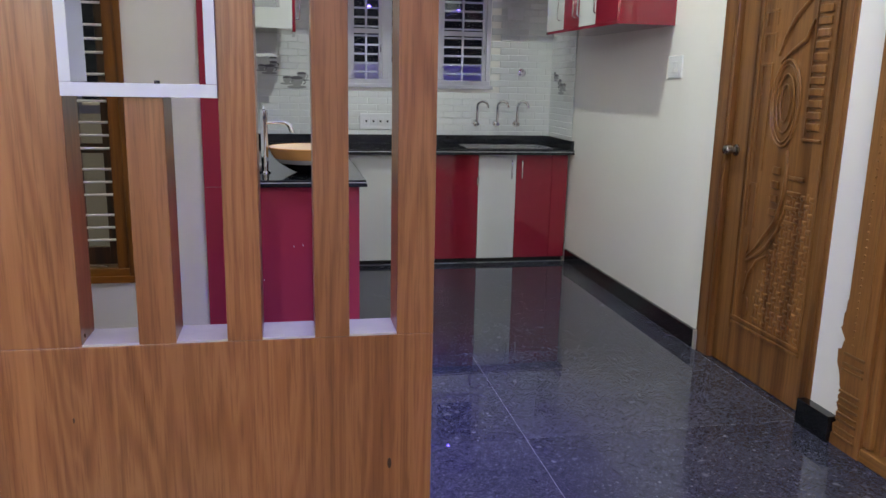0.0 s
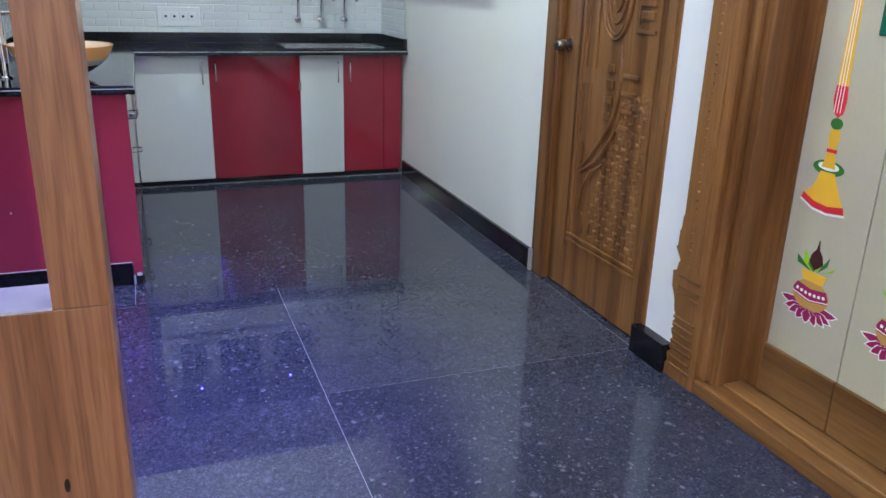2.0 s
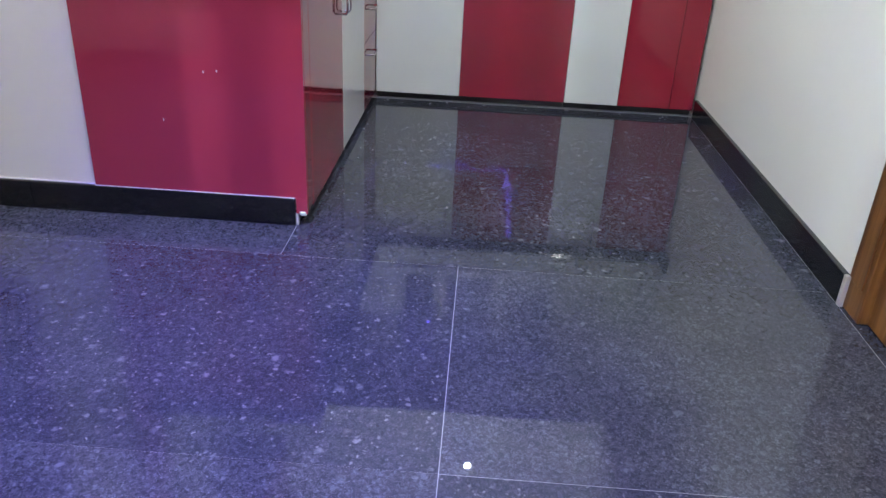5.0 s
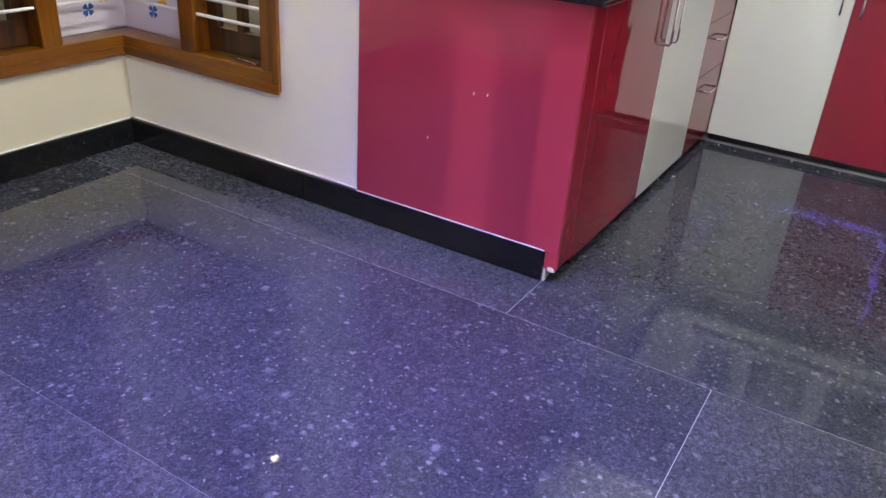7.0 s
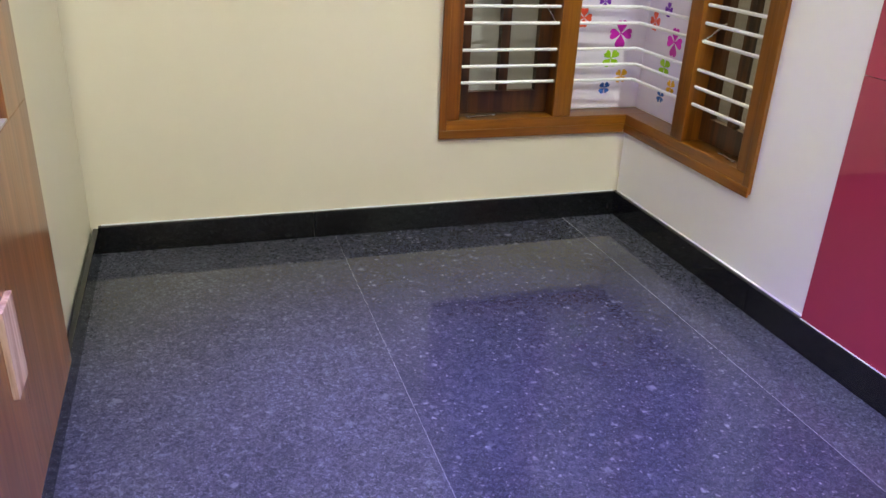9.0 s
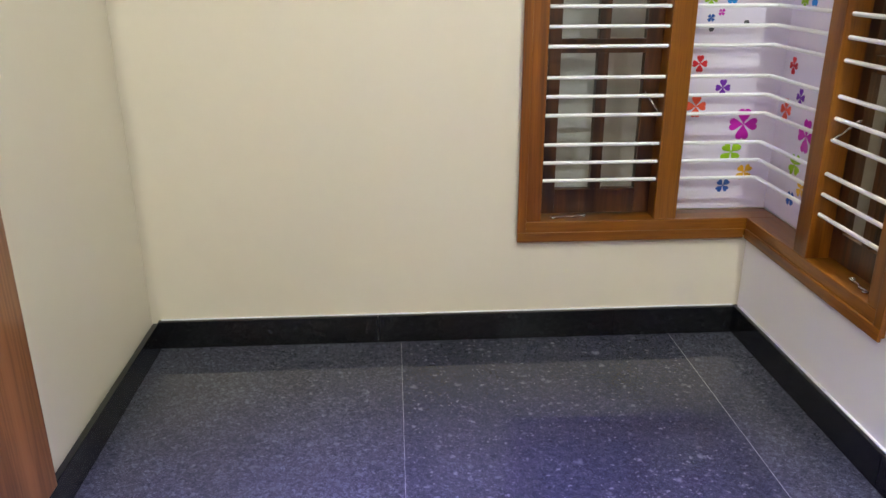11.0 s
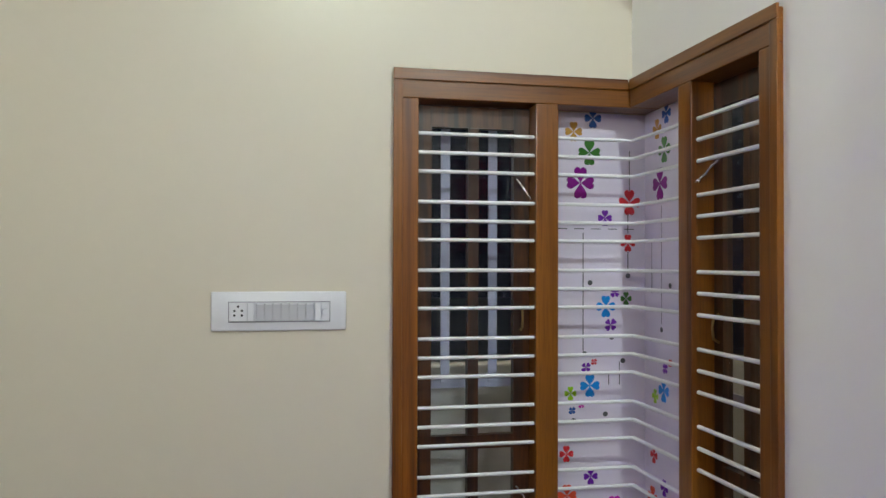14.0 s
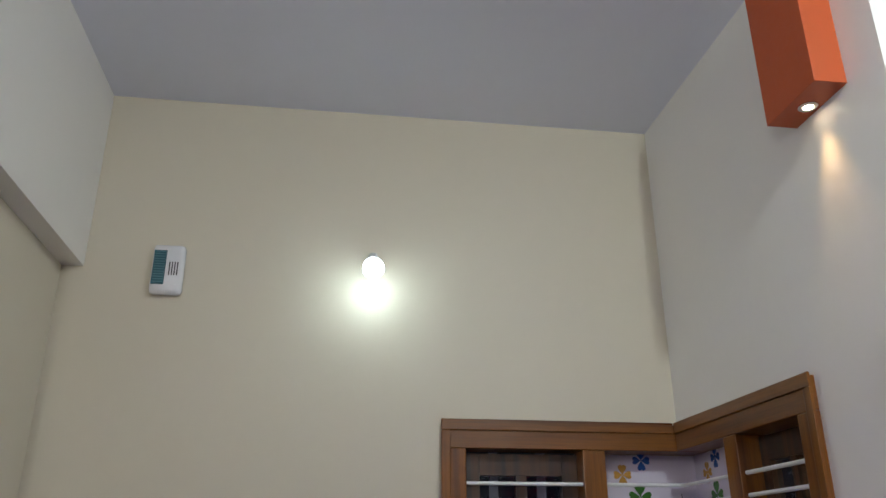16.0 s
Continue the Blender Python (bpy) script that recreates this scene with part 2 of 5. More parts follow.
HALL_END_FILL = glow("hall_end_fill_light", (0.94, 1.0, 0.93), FILL_POWER)
SMALL_BULB = glow("small_bulb_light", (0.82, 1.0, 0.95), 74)
BULB_DOME = glow("bulb_dome", (0.85, 1.0, 0.96), 12.0)
KITCHEN_BULB = glow("kitchen_bulb_light", (0.92, 1.0, 0.93), 2100)
LOFT_BULB = glow("loft_bulb_light", (0.90, 1.0, 0.93), 420)
HALL_FILL = glow("hall_fill_light", (0.94, 1.0, 0.93), 2000)
EAST_FILL = glow("east_fill_light", (1.0, 0.97, 0.88), 1150)
WARM_LED = glow("warm_led", (1.0, 0.8, 0.5), 30)
VIOLET_LED = glow("violet_led", VIOLET, 32)
BLUE_LED = glow("blue_led", (0.1, 0.06, 1.0), 160)
PRINT_GREY = plain("pale_grey_print", (0.26, 0.26, 0.27), 0.15, vary=0.35, scale=40)
INK = plain("grey_tile_print", (0.10, 0.10, 0.11), 0.15)


def paint(name, colour):
    return plain(name, colour, 0.2, vary=0.12, scale=30)


PINK = paint("magenta_print", (0.50, 0.015, 0.38))
PLUM = paint("plum_print", (0.22, 0.015, 0.22))
PURPLE = paint("purple_print", (0.16, 0.03, 0.36))
REDP = paint("red_print", (0.6, 0.03, 0.04))
CORAL = paint("coral_print", (0.75, 0.10, 0.05))
GREENP = paint("green_print", (0.28, 0.52, 0.02))
DGREEN = paint("dark_green_print", (0.05, 0.16, 0.03))
BLUEP = paint("blue_print", (0.02, 0.24, 0.66))
NAVY = paint("navy_print", (0.03, 0.10, 0.35))
YELLOW = paint("yellow_print", (0.75, 0.42, 0.03))
OCHRE = paint("ochre_print", (0.5, 0.27, 0.06))
WHITEP = paint("white_print", (0.8, 0.78, 0.72))
MAROONP = paint("maroon_print", (0.28, 0.02, 0.08))
LOTUS = paint("lotus_print", (0.30, 0.015, 0.085))
BROWNP = paint("brown_print", (0.06, 0.02, 0.015))

# ---- helpers of this scene ----


def solid(name, bm, mat):
    me = bpy.data.meshes.new(name)
    bmesh.ops.recalc_face_normals(bm, faces=bm.faces)
    bm.to_mesh(me)
    bm.free()
    me.materials.append(mat)
    return new(name, me)


def smooth(ob, angle=40):
    me = ob.data
    me.polygons.foreach_set("use_smooth", [True] * len(me.polygons))
    me.set_sharp_from_angle(angle=radians(angle))
    return ob


def root(name, at, label="", category="", group="", kind=""):
    ob = new(name)
    ob.empty_display_size = 0.05
    ob.matrix_world = Matrix.Translation(at)
    return tagged(ob, label, category, group, kind)


def where(ob):
    m = Matrix.Identity(4)
    while ob is not None:
        m = ob.matrix_basis @ m if ob.parent is None else ob.matrix_parent_inverse @ ob.matrix_basis @ m
        ob = ob.parent
    return m


def part(name, bm, mat, parent, label="", round_off=0):
    ob = solid(name, bm, mat)
    ob.parent = parent
    ob.matrix_parent_inverse = where(parent).inverted()
    if round_off:
        smooth(ob, round_off)
    return tagged(ob, label)


def thing(name, bm, mat, label="", category="", group="", kind="", round_off=0):
    ob = solid(name, bm, mat)
    if round_off:
        smooth(ob, round_off)
    return tagged(ob, label, category, group, kind)


def box(x0, x1, y0, y1, z0, z1, bevel=0.0, bm=None):
    bm = bm or bmesh.new()
    m = Matrix.Translation(((x0 + x1) / 2, (y0 + y1) / 2, (z0 + z1) / 2)) @ Matrix.Diagonal((abs(x1 - x0), abs(y1 - y0), abs(z1 - z0), 1))
    vs = bmesh.ops.create_cube(bm, size=1, matrix=m)["verts"]
    if bevel:
        es = list({e for v in vs for e in v.link_edges})
        bmesh.ops.bevel(bm, geom=es, offset=bevel, segments=2, profile=0.5, affect="EDGES")
    return bm


def tube(points, r, n=10, bm=None, closed=False):
    """A round bar along a path of points."""
    bm = bm or bmesh.new()
    pts = [Vector(p) for p in points]
    rings = []
    side = None
    for i, p in enumerate(pts):
        a = pts[i - 1] if (i or closed) else p
        c = pts[(i + 1) % len(pts)] if (i + 1 < len(pts) or closed) else p
        d = (c - a).normalized()
        if side is None:
            side = d.orthogonal().normalized()
        side = (side - d * side.dot(d)).normalized()
        up = d.cross(side)
        k = r[i] if isinstance(r, (list, tuple)) else r
        rings.append([bm.verts.new(p + (side * math.cos(2 * math.pi * j / n) + up * math.sin(2 * math.pi * j / n)) * k) for j in range(n)])
    m = len(rings)
    for i in range(m if closed else m - 1):
        a, c = rings[i], rings[(i + 1) % m]
        for j in range(n):
            bm.faces.new((a[j], a[(j + 1) % n], c[(j + 1) % n], c[j]))
    if not closed:
        bm.faces.new(rings[0][::-1])
        bm.faces.new(rings[-1])
    return bm


def turned(profile, at, n=40, axis=(0, 0, 1), bm=None):
    """A lathe shape: (radius, height) pairs round an axis."""
    bm = bm or bmesh.new()
    turn = Vector((0, 0, 1)).rotation_difference(Vector(axis)).to_matrix()
    rings = []
    for r, h in profile:
        if r < 1e-6:
            rings.append([bm.verts.new(Vector(at) + turn @ Vector((0, 0, h)))])
        else:
            rings.append([bm.verts.new(Vector(at) + turn @ Vector((r * math.cos(2 * math.pi * j / n), r * math.sin(2 * math.pi * j / n), h))) for j in range(n)])
    for a, c in zip(rings, rings[1:]):
        for j in range(n):
            k = (j + 1) % n
            if len(a) == 1 and len(c) == 1:
                continue
            if len(a) == 1:
                bm.faces.new((a[0], c[j], c[k]))
            elif len(c) == 1:
                bm.faces.new((a[j], a[k], c[0]))
            else:
                bm.faces.new((a[j], a[k], c[k], c[j]))
    return bm


def plate(points, to_world, thick, bm=None):
    """A flat outline (u, v) made into a thin slab; to_world turns (u, v, depth) into a place."""
    bm = bm or bmesh.new()
    front = [bm.verts.new(to_world(u, v, thick)) for u, v in points]
    back = [bm.verts.new(to_world(u, v, 0)) for u, v in points]
    bm.faces.new(front)
    bm.faces.new(back[::-1])
    for i in range(len(points)):
        j = (i + 1) % len(points)
        bm.faces.new((front[i], front[j], back[j], back[i]))
    return bm


def ellipse(cu, cv, ru, rv, n=24):
    return [(cu + ru * math.cos(2 * math.pi * i / n), cv + rv * math.sin(2 * math.pi * i / n)) for i in range(n)]


def on_west(u, v, d):
    return Vector((WX + d, u, v))


# ---- plan ----
WX, NY, EX, KY = -1.38, 4.66, 2.28, 6.90      # west, north, east and kitchen walls
SY, HALLX, HALLY = 2.575, -2.6, -2.6          # south wall of the dining corner, hall
TOP = 3.36
KX = -0.11                                    # wall end beside the kitchen


def wall(name, pieces, mat, label):
    bm = bmesh.new()
    for p in pieces:
        box(*p, bm=bm)
    return thing(name, bm, mat, label, "wall", kind="structure")


# window hole: west 3.87..corner, north corner..-0.58, z 0.385..2.20
wall("wall_west", [(WX - 0.22, WX, 2.35, 3.865, 0, TOP), (WX - 0.22, WX, 3.865, NY, 0, 0.385), (WX - 0.22, WX, 3.865, NY, 2.205, TOP),
                   (WX - 0.22, WX - 0.115, 4.40, NY + 0.11, 0.385, 2.205)], CREAM, "cream painted plaster wall behind the corner window")
wall("wall_north", [(WX - 0.22, -0.58, NY, NY + 0.2, 0, 0.385), (WX - 0.22, -0.58, NY, NY + 0.2, 2.205, TOP), (-0.58, KX, NY, NY + 0.2, 0, TOP),
                    (WX - 0.22, -1.12, NY + 0.111, NY + 0.2, 0.385, 2.205)], WHITE_WALL, "off-white painted plaster wall with the corner window")
wall("wall_kitchen_side", [(KX - 0.15, KX, NY + 0.2, KY + 0.2, 0, TOP)], WHITE_WALL, "white plaster wall at the side of the kitchen")
wall("wall_kitchen_back", [(KX - 0.15, 0.62, KY, KY + 0.2, 0, TOP), (1.76, EX + 0.2, KY, KY + 0.2, 0, TOP), (0.62, 1.76, KY, KY + 0.2, 0, 1.31), (0.62, 1.76, KY, KY + 0.2, 2.07, TOP)],
     WHITE_WALL, "white kitchen wall with the grilled window")
wall("wall_east", [(EX, EX + 0.2, 4.335, KY, 0, TOP), (EX, EX + 0.2, 3.40, 4.335, 2.12, TOP), (EX, EX + 0.2, 3.17, 3.40, 0, TOP), (EX, EX + 0.2, 2.14, 3.17, 2.16, TOP),
                   (EX, EX + 0.2, HALLY, 2.14, 0, TOP), (EX + 0.18, EX + 0.2, 2.14, 4.335, 0, 2.16)], WHITE_WALL, "off-white painted plaster wall with two teak doors")
wall("wall_south", [(HALLX, -0.472, 2.47, SY, 0, 2.70)], CREAM, "cream plaster wall beside the wooden partition")
wall("wall_hall_west", [(HALLX - 0.2, HALLX, HALLY, 2.575, 0, TOP)], CREAM, "cream plaster wall of the hall")
wall("wall_hall_south", [(HALLX - 0.2, EX + 0.2, HALLY - 0.2, HALLY, 0, TOP)], CREAM, "cream plaster wall at the end of the hall")
wall("beam", [(HALLX, EX, 2.42, 2.645, 2.70, TOP)], WHITE_WALL, "off-white plastered ceiling beam over the partition")
# loft slab is out of view, placed to shade the upper kitchen tiles
wall("loft", [(KX, EX, 6.30, KY, 2.07, 2.15)], WHITE_WALL, "unseen white plastered loft slab that shades the kitchen window wall")
bm = box(HALLX - 0.2, EX + 0.2, HALLY - 0.2, KY + 0.2, TOP, TOP + 0.15)
thing("ceiling", bm, CEILING, "plain white painted flat ceiling", "ceiling", kind="structure")
floor = thing("floor", box(HALLX - 0.2, EX + 0.2, HALLY - 0.2, KY + 0.2, -0.12, -0.0005), JOINT, "polished blue-grey granite slab floor with pale joints", "floor", kind="structure")
ground = thing("ground", box(-40, 40, -40, 40, -0.5, -0.3), GREYWALL, "dark paved yard round the house", "ground", kind="structure")


# skirting in lengths
def skirt(x0, x1, y0, y1, parent, h=0.103):
    part("skirting_length", box(x0, x1, y0, y1, 0.0, h, 0.0025), SKIRT, parent)


base = root("baseboard", (0, NY, 0), "polished black granite skirting along the walls", "baseboard", kind="structure")
for a, c in ((2.60, 3.36), (3.36, 4.20), (4.20, 4.641)):
    skirt(WX, WX + 0.019, a + 0.0008, c - 0.0008, base)
for a, c in ((-1.38, -0.46), (-0.46, 0.487)):
    skirt(a + 0.0008, c - 0.0008, 4.641, NY - 0.001 if c < 0 else 4.657, base)
for a, c in ((-1.361, -0.4), (-0.4, 0.52)):
    skirt(a + 0.0008, c - 0.0008, 2.585, 2.604, base, 0.10)
for a, c in ((4.34, 5.2), (5.2, 6.35)):
    skirt(EX - 0.019, EX, a + 0.0008, c - 0.0008, base)
skirt(EX - 0.045, EX, 3.232, 3.425, base, 0.108)
skirt(EX - 0.019, EX, HALLY, 2.02, base)

# pale strips in place of the highlight on the skirting's top edge
SKIRT_SHINE = plain("skirting_shine", (0.75, 0.75, 0.78), 0.4)
part("skirting_highlight", box(-0.223, 0.487, 4.6415, 4.6445, 0.1032, 0.1062), SKIRT_SHINE, base)
part("skirting_highlight", box(-1.361, -0.223, 4.652, 4.6598, 0.1032, 0.106), SKIRT_SHINE, base)
part("skirting_highlight", box(WX + 0.001, WX + 0.008, 2.61, 4.64, 0.1032, 0.106), SKIRT_SHINE, base)

# ---- wooden partition ----
PF, PB = 2.493, 2.612
pa = root("slatted_partition", (0, PF, 0), "walnut-veneered slatted room divider with white shelf box", "partition")
part("lower_panel", box(-0.47, 0.52, PF, PB, 0.101, 0.772, 0.0015), VENEER, pa)
part("foot_panel", box(-0.47, 0.52, PF, 2.583, 0.0, 0.1, 0.001), VENEER, pa)
for a, c in ((-0.27, -0.15), (-0.07, 0.042), (0.12, 0.24), (0.32, 0.432)):
    part("ledge", box(a, c, PF + 0.001, PB - 0.001, 0.772, 0.7775, 0.001), DUSTY, pa, "dusty white laminate ledge")
for a, c, lo in ((-0.47, -0.27, 0.772), (-0.15, -0.07, 0.772), (0.042, 0.12, 0.772), (0.24, 0.32, 0.772), (0.432, 0.52, 0.772)):
    part("slat", box(a, c, PF, PB, lo + 0.0008, 1.32 if a == -0.15 else 2.62, 0.0015), VENEER, pa)
part("head_rail", box(-0.47, 0.52, PF, PB, 2.6205, 2.698, 0.0015), VENEER, pa)
shelf = bmesh.new()
for q in ((-0.27, 0.042, 1.32, 1.348), (-0.27, 0.042, 1.80, 1.828)):
    box(q[0], q[1], PF - 0.012, PB + 0.004, q[2], q[3], 0.001, shelf)
for q in ((-0.27, -0.247), (0.019, 0.042)):
    box(q[0], q[1], PF - 0.012, PB + 0.004, 1.3485, 1.7995, 0.001, shelf)
sb = part("shelf_box", shelf, IVORY, pa, "lilac-white open box shelf")
part("cable_plug", turned([(0, 0), (0.006, 0), (0.006, 0.006), (0, 0.007)], (-0.085, PF + 0.03, 1.348), 12), BLACK, sb)
for ku, kv, kr in ((0.416, 0.44, 0.011), (-0.30, 0.6, 0.005), (-0.262, 0.80, 0.004)):
    part("knot", plate(ellipse(ku, kv, kr * 0.45, kr * 1.3, 12), lambda u, v, d: Vector((u, PF - d, v)), 0.0006), DARK_TEAK, pa, "dark knot in the veneer")
ply = box(0.0, 0.09, PB, PB + 0.012, 0.36, 0.535, 0.002)
part("cover_plate", ply, PLY, pa, "rough plywood socket cover")

# ---- corner window ----
FW, FN = WX + 0.015, NY - 0.015                  # faces of the frame
Z0, Z1 = 0.372, 2.215
wi = root("window_1", (WX, NY, Z0), "teak corner window with white bars and flowered tile corner", "window", kind="structure")


# west half: u runs along y; north half: u runs along x
D = 0.108


def west(u0, u1, z0, z1, d0, d1, mat, name="window_frame", bevel=0.003):
    return part(name, box(FW - d1, FW - d0, u0, u1, z0, z1, bevel), mat, wi)


def north(u0, u1, z0, z1, d0, d1, mat, name="window_frame", bevel=0.003):
    return part(name, box(u0, u1, FN + d0, FN + d1, z0, z1, bevel), mat, wi)


def lip(bm_box, mat):
    part("window_lip", bm_box, mat, wi)


west(3.85, 4.645 + D, Z0, 0.437, 0, D, FRAME_Y, "window_sill")
west(3.85, 4.645 + D, 2.128, Z1, 0, D, FRAME_Y)
west(3.85, 3.924, 0.4375, 2.1275, 0, D, FRAME_Z)
west(4.315, 4.392, 0.4375, 2.1275, 0, D, FRAME_Z)
north(-1.365, -0.566, Z0, 0.4375, 0, D, FRAME_X, "window_sill")
north(-1.365, -0.566, 2.1285, Z1, 0, D, FRAME_X)
north(-0.642, -0.566, 0.438, 2.128, 0, D, FRAME_Z)
north(-1.04, -0.965, 0.438, 2.128, 0, D, FRAME_Z)
# raised lip round the outside
lip(box(FW, FW + 0.008, 3.842, 4.636, Z1 - 0.03, Z1 + 0.006, 0.002), FRAME_Y)
lip(box(FW, FW + 0.008, 3.842, 4.636, Z0 - 0.006, Z0 + 0.028, 0.002), FRAME_Y)
lip(box(FW, FW + 0.008, 3.842, 3.872, Z0 + 0.0285, Z1 - 0.0305, 0.002), FRAME_Z)
lip(box(-1.356, -0.558, FN - 0.008, FN, Z1 - 0.03, Z1 + 0.006, 0.002), FRAME_X)
lip(box(-1.356, -0.558, FN - 0.008, FN, Z0 - 0.006, Z0 + 0.028, 0.002), FRAME_X)
lip(box(-0.588, -0.558, FN - 0.008, FN, Z0 + 0.0285, Z1 - 0.0305, 0.002), FRAME_Z)
# bars run through both halves and bend in the corner
for g in range(7):
    for k in range(3):
        z = 2.02 - 0.2203 * g - 0.0612 * k
        p = [(FW - 0.022, 3.918, z), (FW - 0.022, 4.655, z), (FW - 0.018, 4.663, z), (FW - 0.010, 4.667, z), (-0.63, FN + 0.022, z)]
        part("grille_bar", tube(p, 0.0062, 8), BAR_PAINT, wi, round_off=50)
# tiled corner behind the bars
TX, TY = FW - 0.118, FN + 0.112
tiles = part("corner_tiling", box(TX - 0.008, TX, 4.3925, TY, 0.4375, 2.1275), NICHE, wi, "lilac-white glossy tile with printed clovers")
part("corner_tiling", box(TX - 0.008, -1.0405, TY, TY + 0.008, 0.438, 2.128), NICHE, wi, "lilac-white glossy tile with printed clovers")


def tile_w(u, v, d):
    return Vector((TX + d, u, v))


def tile_n(u, v, d):
    return Vector((u, TY - d, v))


def clover(to_world, cu, cv, r, mat, turn=0.0):
    """A printed four-leaved clover: four heart-shaped leaves."""
    bm = bmesh.new()
    for q in range(4):
        a = turn + q * math.pi / 2
        k = 1.0 if q % 2 == 0 else 0.92
        pts = [(0.0, 0), (0.22, -0.13), (0.45, -0.32), (0.70, -0.43), (0.90, -0.39), (1.0, -0.22), (0.97, -0.08), (0.88, 0), (0.97, 0.08), (1.0, 0.22), (0.90, 0.39), (0.70, 0.43), (0.45, 0.32), (0.22, 0.13)]
        out = []
        for x, y in pts:
            x, y = x * r * k, y * r * k
            out.append((cu + x * math.cos(a) - y * math.sin(a), cv + x * math.sin(a) + y * math.cos(a)))
        plate(out, to_world, 0.0012, bm)
    part("clover_print", bm, mat, tiles)


def stem(to_world, u, z0, z1, w=0.0016):
    part("printed_line", plate([(u - w, z0), (u + w, z0), (u + w, z1), (u - w, z1)], to_world, 0.0008), INK, tiles)


def dot(to_world, u, z, r=0.009):
    part("printed_dot", plate(ellipse(u, z, r, r, 14), to_world, 0.001), INK, tiles)


HALF = math.pi / 4
for u, z, r, mat, a in (
        (4.49, 2.061, 0.034, OCHRE, HALF * 2), (4.561, 2.11, 0.034, NAVY, HALF * 2), (4.548, 1.989, 0.044, DGREEN, HALF * 2), (4.515, 1.883, 0.055, PLUM, HALF * 2),
        (4.698, 1.818, 0.044, REDP, HALF * 2), (4.606, 1.762, 0.028, PURPLE, HALF * 2), (4.692, 1.675, 0.030, REDP, HALF * 2),
        (4.643, 1.502, 0.019, PURPLE, HALF), (4.685, 1.48, 0.023, DGREEN, HALF * 2), (4.609, 1.453, 0.038, BLUEP, HALF * 2), (4.627, 1.389, 0.024, PURPLE, HALF),
        (4.565, 1.261, 0.012, REDP, HALF), (4.536, 1.242, 0.019, PURPLE, HALF), (4.55, 1.179, 0.039, BLUEP, HALF * 2), (4.479, 1.154, 0.024, GREENP, HALF * 2), (4.519, 1.113, 0.012, PINK, HALF), (4.485, 1.095, 0.014, NAVY, HALF),
        (4.464, 0.947, 0.028, REDP, HALF * 2), (4.553, 0.866, 0.028, PURPLE, HALF * 2), (4.466, 0.804, 0.038, CORAL, HALF * 2), (4.641, 0.74, 0.054, PINK, HALF * 2),
        (4.609, 0.642, 0.040, GREENP, HALF), (4.666, 0.569, 0.031, YELLOW, HALF), (4.595, 0.521, 0.027, NAVY, HALF)):
    clover(tile_w, u, z, r, mat, a)
for u, z, r, mat, a in (
        (-1.39, 2.064, 0.034, OCHRE, HALF * 2), (-1.324, 2.107, 0.034, NAVY, HALF * 2), (-1.339, 1.987, 0.044, DGREEN, HALF * 2), (-1.37, 1.875, 0.055, PLUM, HALF * 2),
        (-1.335, 1.252, 0.019, PURPLE, HALF), (-1.30, 1.275, 0.014, REDP, HALF), (-1.345, 1.177, 0.039, BLUEP, HALF * 2), (-1.406, 1.149, 0.024, GREENP, HALF * 2), (-1.416, 0.946, 0.028, REDP, HALF * 2),
        (-1.342, 0.853, 0.028, PURPLE, HALF * 2), (-1.426, 0.799, 0.038, CORAL, HALF * 2), (-1.27, 0.74, 0.054, PINK, HALF * 2), (-1.313, 0.636, 0.040, GREENP, HALF), (-1.25, 0.57, 0.031, YELLOW, HALF), (-1.31, 0.52, 0.027, NAVY, HALF)):
    clover(tile_n, u, z, r, mat, a)
for u, a, c in ((4.698, 1.86, 2.0), (4.692, 1.71, 1.78), (4.692, 1.57, 1.645), (4.525, 1.30, 1.71), (4.66, 1.18, 1.26), (4.62, 1.18, 1.22)):
    stem(tile_w, u, a, c)
for u, a, c in ((-1.36, 1.40, 1.80), (-1.43, 1.5, 1.68)):
    stem(tile_n, u, a, c, 0.001)
for u, z in ((4.692, 1.56), (4.551, 1.536), (4.631, 1.346), (4.673, 1.263), (4.53, 1.29), (4.607, 1.079), (4.49, 1.06)):
    dot(tile_w, u, z)
for u, z in ((-1.36, 1.38), (-1.30, 1.53)):
    dot(tile_n, u, z)
for k in range(5):
    part("printed_line", plate([(4.43 + k * 0.062, 1.722), (4.466 + k * 0.062, 1.722), (4.466 + k * 0.062, 1.725), (4.43 + k * 0.062, 1.725)], tile_w, 0.0008), INK, tiles)


# glazed shutters behind the bars, one in each half
def shutter(box_of):
    """box_of(u0, u1, z0, z1, depth0, depth1) in the plane of the shutter; u 0..0.39."""
    fr = bmesh.new()
    for u0, u1, z0, z1 in ((0.0, 0.055, 0.445, 2.12), (0.335, 0.39, 0.445, 2.12), (0.0555, 0.3345, 0.445, 0.53), (0.0555, 0.3345, 2.05, 2.12), (0.0555, 0.3345, 0.99, 1.035), (0.178, 0.214, 0.5305, 0.9895), (0.178, 0.214, 1.0355, 2.0495)):
        box_of(fr, u0, u1, z0, z1, 0.072, 0.104)
    sh = part("shutter", fr, DARK_TEAK, wi, "dark stained glazed shutter")
    for u0, u1 in ((0.05, 0.182), (0.21, 0.34)):
        for z0, z1 in ((0.525, 0.995), (1.03, 2.055)):
            b = bmesh.new()
            box_of(b, u0, u1, z0, z1, 0.086, 0.090)
            ob = part("pane", b, PANE, sh)
            ob.visible_shadow = False
    return sh


shutter(lambda b, u0, u1, z0, z1, d0, d1: box(FW - d1, FW - d0, 3.925 + u0, 3.925 + u1, z0, z1, 0.0, b))
